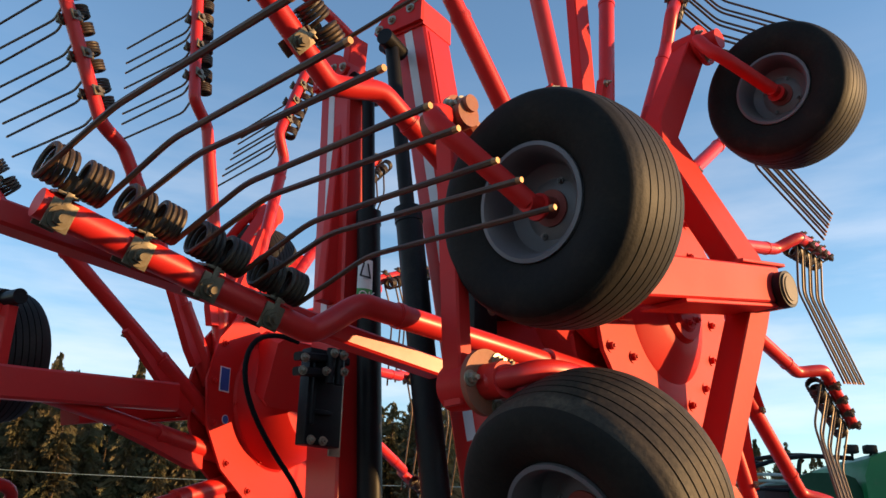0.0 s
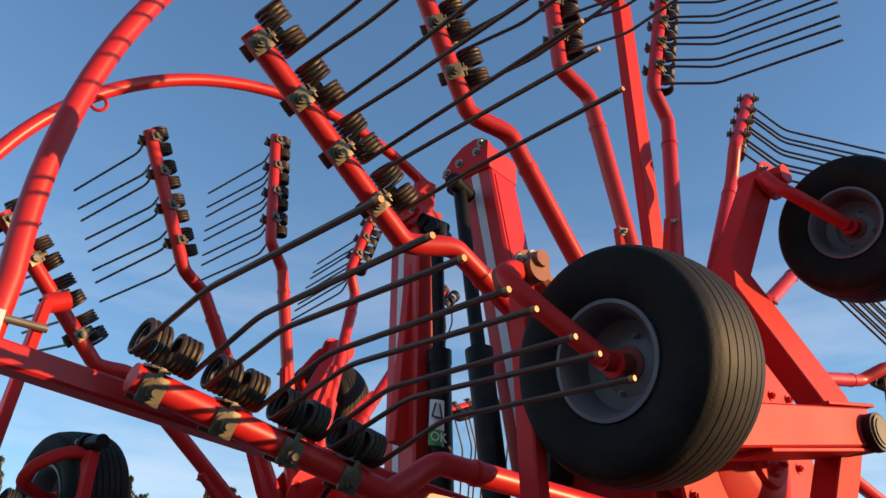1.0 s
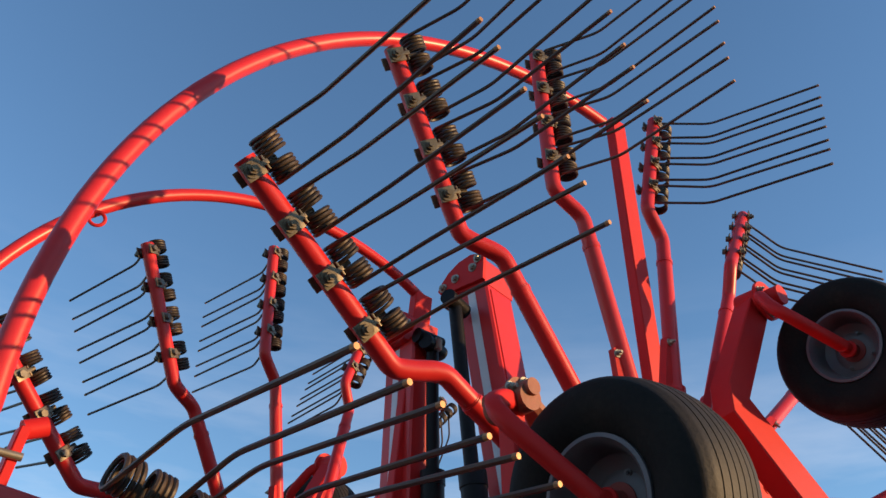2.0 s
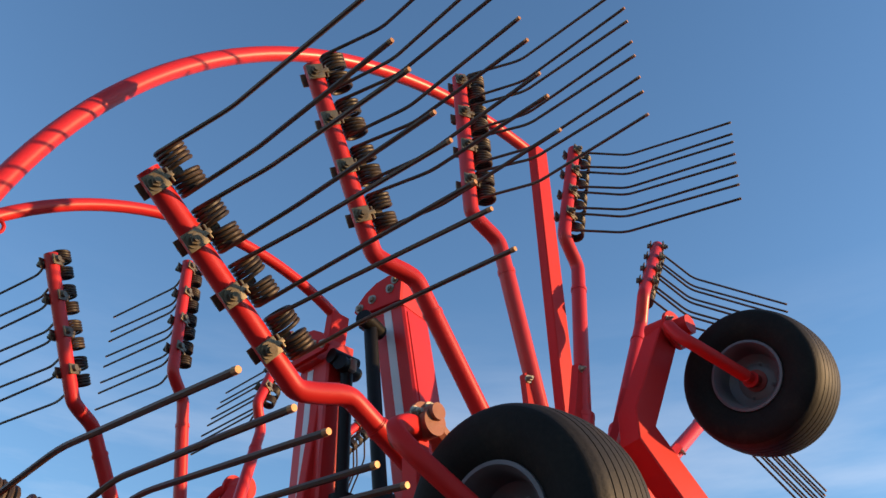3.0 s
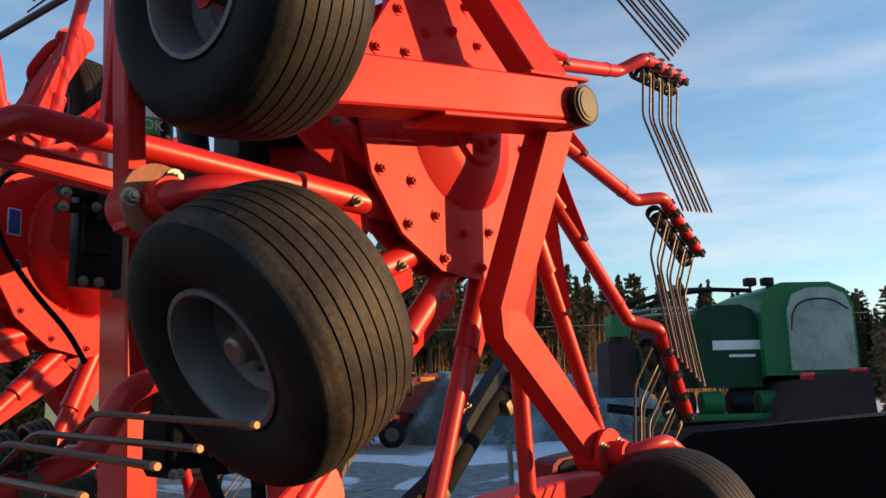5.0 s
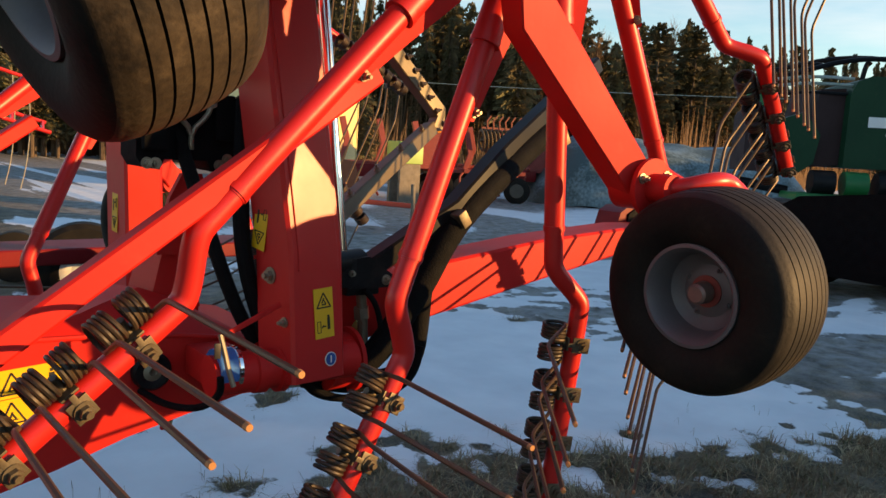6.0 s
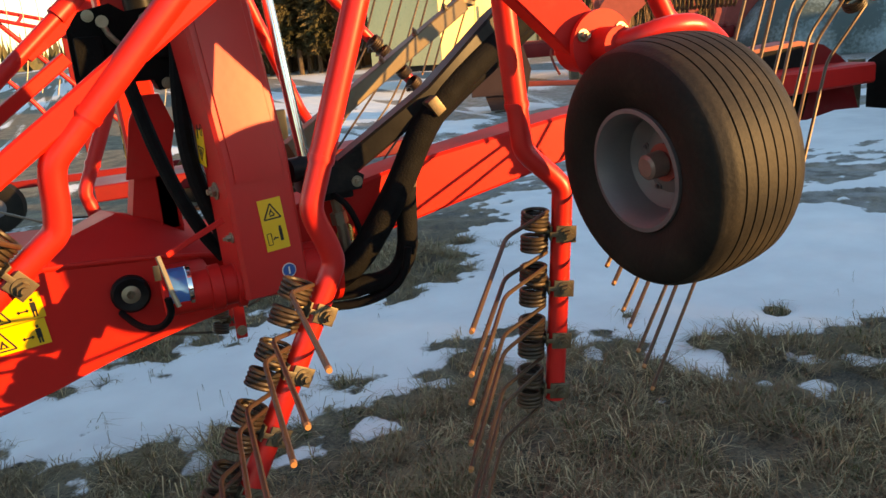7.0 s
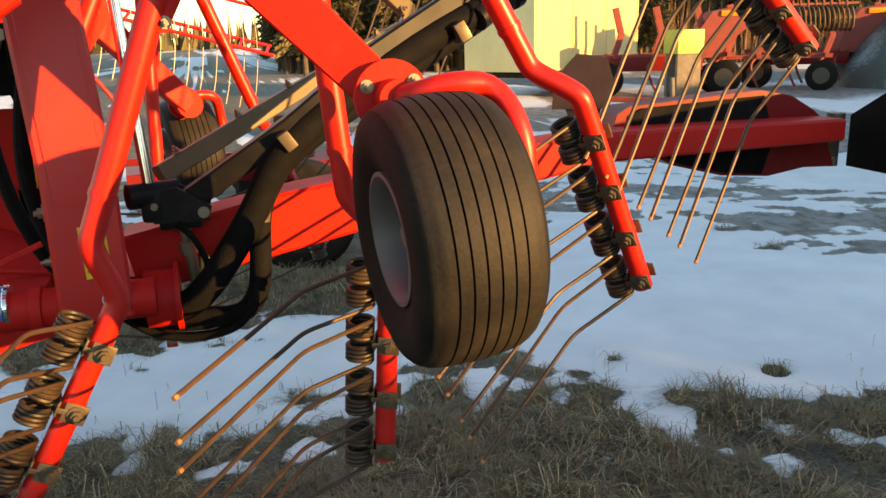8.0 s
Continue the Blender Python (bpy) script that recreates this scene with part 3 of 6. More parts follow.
def chassis(M, s):
    """The wheel frame of one rotor, about its hub; s = 1 for the near one, -1 for the far one."""
    def P(x, y, z):
        return Vector((x - HUB.x, y * s, z - HUB.z))

    def piece(name, build, mat=RED, label=""):
        bm = B()
        build(bm)
        return part(name, bm, mat, rake, label, M)
    up = Vector((0, 1, 0))
    piece("cross_beam", lambda b: bar(b, [P(-0.55, -0.25, 2.37), P(0.27, -0.27, 2.527)], 0.10, 0.105, 0.005, up), SATINRED)
    for dz, x0 in ((-0.062, -0.26), (0.062, 0.06)):
        piece("beam_plate", lambda b: bar(b, [P(x0, -0.25, 2.426 + x0 * 0.19 + dz + 0.05), P(0.325, -0.25, 2.538 + dz)], 0.13, 0.010, 0.002, up))
    for sgn in (1, -1):
        if sgn < 0:
            line = [P(0.285, -0.215, 2.50), P(0.280, -0.20, 2.44), P(0.182, -0.10, 1.985), P(0.194, -0.10, 1.945), P(0.53, -0.14, 1.60)]
            wide = (0.115, 0.115, 0.105, 0.105, 0.085)
        else:
            line = [P(0.30, -0.22, 2.53), P(0.27, -0.21, 2.60), P(0.0, -0.13, 2.93), P(0.003, -0.13, 2.985), P(0.215, -0.14, 3.365)]
            wide = (0.135, 0.135, 0.125, 0.09, 0.085)
        strut = piece("wheel_strut", lambda b: sweep(b, line, [rounded(0.075, h, 0.004) for h in wide], up))
        p = line[-1]
        o = Vector((0, -s, 0))
        flange = piece("pivot_flange", lambda b: (cyl(b, p - o * 0.035, p + o * 0.045, 0.052, n=28), cyl(b, p + o * 0.045, p + o * 0.057, 0.068, n=32), cyl(b, p + o * 0.057, p + o * 0.11, 0.034, n=20)))
        for a in (35, 155, 275):
            bolt(p + o * 0.057 + Vector((0.05 * math.cos(radians(a)), 0, 0.05 * math.sin(radians(a)))), o, flange, 0.008)
    if s > 0:
        piece("casting_lug", lambda b: (cyl(b, P(-0.90, -0.10, 2.645), P(-0.90, -0.215, 2.645), 0.030, n=20), bar(b, smooth_path([P(-0.94, -0.16, 2.63), P(-0.90, -0.17, 2.66), P(-0.84, -0.16, 2.66), P(-0.81, -0.15, 2.63)], 1), 0.05, 0.035, 0.01, up)), SUNLIT_RUST, "orange lug, sunlit tone of faded paint in its colour")
    piece("side_upright", lambda b: bar(b, [P(-0.895, -0.15, 2.64), P(-0.875, -0.17, 2.05)], 0.050, 0.036, 0.004, up))
    for zz, xx, yy, mat, k in ((2.665, -0.900, -0.14, SUNLIT_RUST if s > 0 else BLACK, 0.55), (2.09, -0.858, -0.188, SUNLIT_RUST if s > 0 else RED, 1.0)):
        p, o = P(xx, yy, zz), Vector((0, -s, 0))
        fl = piece("pivot_flange", lambda b: (cyl(b, p - o * 0.05, p + o * 0.03, 0.046 * k, n=28), cyl(b, p + o * 0.042, p + o * 0.085, 0.034 * k, n=20)), RED if mat is SUNLIT_RUST and k == 1.0 else mat)
        bm = B()
        cyl(bm, p + o * 0.03, p + o * 0.042, 0.062 * k, n=32)
        part("flange_disc", bm, mat, fl, "orange flange disc, sunlit tone of faded paint in its colour" if mat is SUNLIT_RUST else "")
        for a in (60, 180, 300):
            bolt(p + o * 0.042 + Vector((0.049 * k * math.cos(radians(a)), 0, 0.049 * k * math.sin(radians(a)))), o, fl, 0.010)
    piece("bearing_tube", lambda b: (cyl(b, P(0.262, -0.19, 2.505), P(0.256, -0.33, 2.505), 0.049, n=28), cyl(b, P(0.257, -0.322, 2.505), P(0.256, -0.346, 2.505), 0.053, n=28)), BLACK, "black bearing tube")
    piece("end_cap", lambda b: (cyl(b, P(0.256, -0.344, 2.505), P(0.256, -0.350, 2.505), 0.045, n=28), cyl(b, P(0.256, -0.350, 2.505), P(0.256, -0.353, 2.505), 0.036, n=28)), CAP, "dull tan end cap")
    # wheels and the cranked axles that carry them
    for x, y, zz, az, el, pivot, mud in ((-0.806, -0.365, 2.411, 3.4, 7.9, None, False), (0.374, -0.365, 3.168, 1.5, 6.9, None, False), (-0.752, -0.377, 1.876, -0.5, 28.5, (-0.875, -0.245, 2.085), s > 0), (0.573, -0.347, 1.388, 2.8, 5.2, (0.53, -0.22, 1.60), False)):
        if s < 0 and x < -0.8:
            zz += 0.11
        wheel(M @ Matrix.Translation(P(x, y, zz)) @ Matrix.Rotation(radians(az * s), 4, "Z") @ Matrix.Rotation(radians(-el), 4, "Y"), mud, capped=pivot is not None)
        if pivot is None:
            a = Vector((-0.89, -0.17, 2.635)) if x < 0 else Vector((0.215, -0.18, 3.36))
            c = Vector((-1.035, -0.285, 2.525)) if x < 0 else Vector((0.115, -0.30, 3.222))
            n = Vector((x - 0.085, y, zz - 0.012))
            piece("wheel_fork", lambda b: sweep(b, smooth_path([P(*q) for q in (a, a + Vector((-0.06, -0.02, 0)), c + Vector((0.005, 0.05, 0.055)), c, c.lerp(n, 0.6), n)], 2), rounded(0.034, 0.040, 0.012, 3), Vector((1, 0, 0))))
            piece("axle_stub", lambda b: (cyl(b, P(n.x - 0.012, y, n.z - 0.002), P(x - 0.02, y, zz), 0.018, n=18), cyl(b, P(n.x + 0.022, y, n.z), P(n.x + 0.028, y, n.z), 0.027, n=20)))
        else:
            a, c, tan_el = Vector(pivot), x + 0.145 * math.cos(radians(el)), 0.145 * math.sin(radians(el))
            piece("wheel_fork", lambda b: tube(b, [P(*a), P(a.x + 0.02, a.y - 0.05, a.z + 0.008), P(a.x + 0.08, a.y - 0.085, a.z + 0.028), P(c - 0.03, y + 0.05, a.z + 0.022), P(c, y, a.z - 0.05), P(c + 0.01, y, zz + 0.05 + tan_el), P(c, y, zz + tan_el), P(c - 0.10, y, zz + tan_el * 0.3)], 0.021, 14, 2), GLOSSRED)
    # outriggers of the guard
    if s > 0:
        piece("outrigger", lambda b: bar(b, [P(-0.70, 0.08, 2.183), P(-1.95, 0.08, 2.305)], 0.05, 0.042, 0.005, up), GLOSSRED)
    else:
        piece("outrigger", lambda b: bar(b, [P(-0.40, 0.10, 2.41), P(-0.95, 0.10, 2.36), P(-1.9, 0.10, 2.28)], 0.05, 0.095, 0.008, up), GLOSSRED)
    piece("outrigger", lambda b: bar(b, [P(-0.10, 0.03, 1.80), P(-1.10, -0.05, 1.10)], 0.045, 0.045, 0.005, up))


chassis(NEAR, 1)
chassis(Matrix.Translation((-0.185, 1.65, 2.345)) @ Matrix.Rotation(radians(15), 4, "Z"), -1)


def hoop(cx, y, cz, r, a0, a1, straight=None, rad=0.026):
    bm = B()
    pts = [Vector((cx + r * math.cos(radians(a)), y, cz + r * math.sin(radians(a)))) for a in np.linspace(a0, a1, 44)]
    if straight:
        pts.append(Vector(straight))
    sweep(bm, pts, circle(rad, 16))
    return part("guard_hoop", bm, GLOSSRED, rake, "bent red guard tube")


hoop(0.09, 0.35, 2.66, 1.87, 88, 184, (-1.79, 0.35, 2.25))
hoop(-0.81, 1.0, 2.72, 1.09, 62, 172, None, 0.022)
bm = B()
lathe(bm, (-1.60, 0.98, 3.42), [(0.006 * math.cos(a), 0.024 + 0.006 * math.sin(a)) for a in np.linspace(0, 2 * math.pi, 9)[:-1]], Vector((0.2, 1, 0.1)), 24)
part("lifting_eye", bm, RED, rake)
for x0, x1, y, z0, z1 in ((0.27, 0.175, 0.30, 2.70, 4.50), (-0.36, -0.31, 1.0, 2.6, 3.70)):
    bm = B()
    bar(bm, [(x0, y, z0), (x1, y, z1)], 0.045, 0.085, 0.004)
    part("hoop_post", bm, RED, rake)
# reflector bracket at the foot of the near hoop
bm = B()
bar(bm, [(-1.70, 0.36, 2.50), (-1.72, 0.36, 2.20)], 0.05, 0.02, 0.003)
cyl(bm, (-1.70, 0.36, 2.50), (-1.66, 0.36, 2.52), 0.02)
part("hoop_bracket", bm, RED, rake)
bm = B()
block(bm, (-1.80, 0.315, 2.30), (0.06, 0.006, 0.30), 0.002)
part("reflector", bm, TAPE, rake, "white reflective strip on the guard")
bm = B()
cyl(bm, (-1.84, 0.33, 2.44), (-1.69, 0.33, 2.44), 0.008)
part("hoop_clip", bm, ZINC, rake)

# ---- columns: folding arms that carry the rotors ----
TURN = radians(9.5)
ACROSS, DEPTH = Vector((math.cos(TURN), math.sin(TURN), 0)), Vector((-math.sin(TURN), math.cos(TURN), 0))


def near_axis(z):
    """Middle line of the near folding arm at height z."""
    a, b, c = Vector((-0.073, 0.33, 1.10)), Vector((-0.080, 0.355, 1.40)), Vector((-0.27, 0.675, 3.60))
    return a.lerp(b, (z - 1.10) / 0.30) if z < 1.40 else b.lerp(c, (z - 1.40) / 2.20)


def on_near(d, a, z):
    """A point of the near folding arm: d behind its middle line, a across it, at height z."""
    return near_axis(z) + DEPTH * d + ACROSS * a


bm = B()
bar(bm, [on_near(-0.012, -0.003, z) for z in (1.10, 1.40, 3.58)], 0.14, 0.155, 0.008, DEPTH)
arm_near = part("folding_arm", bm, GLOSSRED, rake, "red box-section folding arm with reflective stripes")
bm = B()
sweep(bm, [on_near(-0.0835, -0.003, z) for z in (1.365, 1.40, 3.54)], rounded(0.006, 0.115, 0.0015), DEPTH)
part("cover_plate", bm, GLOSSRED, arm_near)
for z, d, r in ((1.345, -0.005, 0.013), (1.245, -0.055, 0.008)):
    bolt(on_near(d, -0.081, z), -ACROSS, arm_near, r)
bm = B()
bar(bm, [(-0.235, 1.03, 1.00), (-0.25, 1.03, 1.50), (-0.325, 1.03, 3.47)], 0.18, 0.105, 0.008)
arm_far = part("folding_arm", bm, GLOSSRED, rake, "red box-section folding arm with reflective stripes")


def arm_head(M, parent, turn):
    """Domed head of a folding arm: a cap, a cheek plate that reaches past the arm, and its bolts."""
    bm = B()
    prism(bm, [(turn * d, z) for d, z in ((-0.080, -0.045), (-0.080, 0.050), (-0.060, 0.078), (-0.020, 0.090), (0.030, 0.084), (0.064, 0.062), (0.064, -0.045))], -0.083, 0.083, 0)
    bmesh.ops.transform(bm, matrix=M, verts=bm.verts)
    part("head_cap", bm, GLOSSRED, parent)
    bm = B()
    prism(bm, [(turn * d, z) for d, z in ((-0.082, -0.035), (-0.084, 0.060), (-0.060, 0.082), (-0.020, 0.094), (0.040, 0.082), (0.090, 0.052), (0.132, 0.005), (0.138, -0.015), (0.122, -0.035))], -0.099, -0.0835, 0)
    bmesh.ops.transform(bm, matrix=M, verts=bm.verts)
    cheek = part("cheek_plate", bm, RED, parent)
    for d, z in ((0.112, -0.008), (0.052, 0.012), (-0.032, 0.030), (-0.055, 0.062)):
        bolt(M @ Vector((-0.099, turn * d, z)), M.to_3x3() @ Vector((-1, 0, 0)), cheek, 0.012, 0.010, 0.003)
    bm = B()
    cyl(bm, M @ Vector((-0.06, turn * 0.118, -0.045)), M @ Vector((0.06, turn * 0.118, -0.045)), 0.030, n=20)
    part("head_pin", bm, BLACK, parent)


HEAD = Matrix((ACROSS, DEPTH, Vector((0, 0, 1)))).transposed().to_4x4()
arm_head(Matrix.Translation(on_near(-0.012, -0.003, 3.60)) @ HEAD, arm_near, 1)
arm_head(Matrix.Translation((-0.325, 1.03, 3.50)), arm_far, -1)
bm = B()
sweep(bm, [on_near(-0.010, -0.0815, z) for z in (3.55, 2.10)], rounded(0.034, 0.002, 0.0005), DEPTH)
part("reflective_stripe", bm, TAPE, arm_near, "silver reflective stripe")
bm = B()
sweep(bm, [(-0.3775, 1.045, 3.44), (-0.3416, 1.045, 2.50)], rounded(0.036, 0.002, 0.0005))
part("reflective_stripe", bm, TAPE, arm_far, "silver reflective stripe")


def cylinder(a, b, barrel, r_rod=0.024, r_bar=0.042, rod_mat=None):
    """Hydraulic cylinder from a (rod eye) to b; barrel: share of the length taken by the barrel."""
    a, b = Vector(a), Vector(b)
    mid = b.lerp(a, barrel)
    bm = B()
    cyl(bm, mid, b, r_bar, n=24)
    cyl(bm, mid, mid + (b - a).normalized() * 0.05, r_bar * 1.08, n=24)
    ob = part("hydraulic_cylinder", bm, BLACK, rake, "black hydraulic cylinder")
    bm = B()
    cyl(bm, a, mid, r_rod, n=20)
    part("piston_rod", bm, rod_mat or BLACK, ob)
    bm = B()
    cyl(bm, a + Vector((-0.05, -0.02, 0)), a + Vector((0.06, 0.02, 0)), 0.03, n=18)
    part("rod_eye", bm, BLACK, ob)
    return ob


far_cyl = cylinder((-0.318, 0.895, 3.42), (-0.20, 0.90, 1.75), 0.71)
cylinder((-0.43, 0.63, 3.45), (-0.30, 0.47, 1.80), 0.62)
cylinder((0.068, 0.385, 1.36), (-0.05, 0.55, 2.90), 0.55, 0.014, 0.034, CHROME)
bm = B()
block(bm, (-0.317, 0.868, 3.42), (0.03, 0.03, 0.05), 0.004)
part("cylinder_head_fitting", bm, ZINC, far_cyl)

# sign plates on the far cylinder
for z0, z1, mat, label in ((2.635, 2.74, WHITE, "white pictogram label"), (2.58, 2.635, GREENST, "green label marked OK")):
    bm = B()
    n = 10
    rows = [[bm.verts.new((-0.292 + 0.0432 * math.sin(radians(a)), 0.90 - 0.0432 * math.cos(radians(a)), z)) for a in np.linspace(-62, 48, n)] for z in (z0, z1)]
    for k in range(n - 1):
        bm.faces.new((rows[0][k], rows[0][k + 1], rows[1][k + 1], rows[1][k]))
    part("label", bm, mat, far_cyl, label)
for k, (x, z, w, h, ang) in enumerate(((-0.33, 2.70, 0.006, 0.05, 15), (-0.30, 2.70, 0.006, 0.05, -15), (-0.315, 2.675, 0.05, 0.006, 0))):
    bm = B()
    block(bm, (x, 0.8545, z), (w, 0.002, h), 0, Matrix.Rotation(radians(ang), 4, "Y"))
    part("print", bm, INK, far_cyl)


def lettering(text, size, at, mat, parent):
    cu = bpy.data.curves.new("text", "FONT")
    cu.body, cu.size, cu.extrude, cu.align_x, cu.align_y = text, size, 0.0004, "CENTER", "CENTER"
    ob = bpy.data.objects.new("lettering", cu)
    scene.collection.objects.link(ob)
    me = bpy.data.meshes.new_from_object(ob)
    bpy.data.objects.remove(ob)
    bpy.data.curves.remove(cu)
    me.materials.append(mat)
    return part("lettering", me, mat, parent, "", at)


lettering("OK", 0.045, pose(-0.305, 0.8545, 2.607, 90, 0, -10), WHITE, far_cyl)

BAND = material("glossy_blue_band", (0.05, 0.16, 0.45), 0.12, vary=0.2, scale=30, coat=0.6)
BRASS = material("brass", (0.55, 0.36, 0.10), 0.25, metal=0.9, vary=0.3, scale=20, dark=(0.3, 0.2, 0.06))

# ---- main frame ----
bm = B()
prism(bm, [(-1.00, 0.80), (-0.70, 0.862), (-0.575, 0.895), (-0.42, 0.945), (-0.25, 0.985), (-0.05, 1.028), (0.0, 1.04), (0.0, 1.13), (-0.24, 1.171), (-0.45, 1.192), (-0.73, 1.205), (-1.00, 1.215)], 0.51, 1.02, 1)
cross = part("cross_frame", bm, RED, rake, "tapered red cross frame with yellow warning stickers")
bm = B()
for p in ((-0.66, 0.508, 1.196), (-0.45, 0.506, 1.190), (-0.20, 0.506, 1.166), (-0.11, 0.52, 1.150), (-0.42, 0.60, 1.262), (-0.37, 0.61, 1.281), (-0.29, 0.61, 1.252), (-0.15, 0.60, 1.165), (-0.50, 0.86, 1.20), (-0.40, 0.88, 1.25), (-0.20, 0.88, 1.19)):
    bm.verts.new(p)
bmesh.ops.convex_hull(bm, input=bm.verts)
part("top_plate", bm, RED, cross)
bm = B()
bar(bm, [(-0.290, 0.262, 1.234), (-0.16, 0.275, 1.288)], 0.006, 0.013, 0.002)
part("tie_strap", bm, RED, rake)
bm = B()
sweep(bm, smooth_path([(-0.66, 0.507, 1.198), (-0.45, 0.505, 1.193), (-0.24, 0.505, 1.172), (-0.05, 0.505, 1.135)], 1), rounded(0.010, 0.012, 0.004, 2))
part("edge_bead", bm, RED, cross)
bm = B()
bar(bm, [(-3.2, 0.69, 0.98), (-0.9, 0.69, 1.06)], 0.28, 0.24, 0.01)
part("main_beam", bm, RED, rake)
bm = B()
sweep(bm, [(0.0, 0.53, 1.17), (0.4, 0.53, 1.25), (0.85, 0.53, 1.325), (1.3, 0.53, 1.385), (2.15, 0.56, 1.385)], [rounded(0.15, h, 0.008) for h in (0.155, 0.155, 0.13, 0.085, 0.07)])
part("drawbar", bm, RED, rake, "red box-section drawbar")
bm = B()
cyl(bm, (-0.31, 0.311, 1.13), (0.06, 0.311, 1.13), 0.046, n=32)
lathe(bm, (-0.31, 0.311, 1.13), [(0.10, 0.046), (0.103, 0.052), (0.128, 0.053), (0.131, 0.046)], Vector((1, 0, 0)), 32)
lathe(bm, (-0.31, 0.311, 1.13), [(0.158, 0.046), (0.160, 0.056), (0.176, 0.057), (0.180, 0.052), (0.182, 0.046)], Vector((1, 0, 0)), 32)
block(bm, (-0.24, 0.40, 1.12), (0.10, 0.22, 0.075), 0.012)
pin = part("pivot_sleeve", bm, RED, rake)
bm = B()
lathe(bm, (-0.300, 0.311, 1.142), [(0.0, 0.020), (0.0, 0.047), (0.003, 0.049), (0.042, 0.049), (0.042, 0.020)], Vector((1, 0, 0)), 32)
part("pivot_band", bm, BAND, pin, "glossy blue band on the pivot")
bm = B()
lathe(bm, (-0.258, 0.311, 1.142), [(0.0, 0.030), (0.0, 0.0495), (0.002, 0.051), (0.010, 0.051), (0.012, 0.049), (0.012, 0.030)], Vector((1, 0, 0)), 32)
part("pivot_ring", bm, CHROME, pin)
# pale zinc stands in for the sun that catches this lever
bm = B()
bar(bm, smooth_path([(-0.311, 0.250, 1.238), (-0.303, 0.243, 1.20), (-0.296, 0.236, 1.16), (-0.286, 0.230, 1.125)], 1), 0.010, 0.011, 0.003)
lever = part("pin_lever", bm, ZINC, pin, "flat lever, made pale as if sunlit")
bm = B()
block(bm, (-0.318, 0.246, 1.203), (0.014, 0.004, 0.034), 0.001)
part("lever_tab", bm, INK, lever)
bm = B()
tube(bm, [(-0.40, 0.49, 1.06), (-0.37, 0.40, 1.045), (-0.33, 0.30, 1.06), (-0.30, 0.262, 1.10), (-0.305, 0.258, 1.14)], 0.008, 10, 2)
part("hose", bm, HOSE, rake)
bm = B()
lathe(bm, (-0.371, 0.51, 1.100), [(0.0, 0.02), (0.0, 0.046), (0.016, 0.046), (0.024, 0.040), (0.022, 0.026), (0.018, 0.02)], Vector((0, -1, 0)), 28)
buffer = part("rubber_buffer", bm, BLACK, cross, "black rubber buffer with a grey centre")
bm = B()
lathe(bm, (-0.371, 0.51, 1.100), [(0.004, 0.0), (0.022, 0.010), (0.019, 0.024), (0.004, 0.026)], Vector((0, -1, 0)), 20)
part("buffer_bolt", bm, ZINC, buffer)
bm = B()
bar(bm, [(0.013, 1.468, 1.00), (0.013, 1.468, 0.585)], 0.020, 0.040, 0.003)
part("stand_leg", bm, RED, rake)
bolt((0.013, 1.456, 0.616), (0, -1, 0), rake, 0.013)


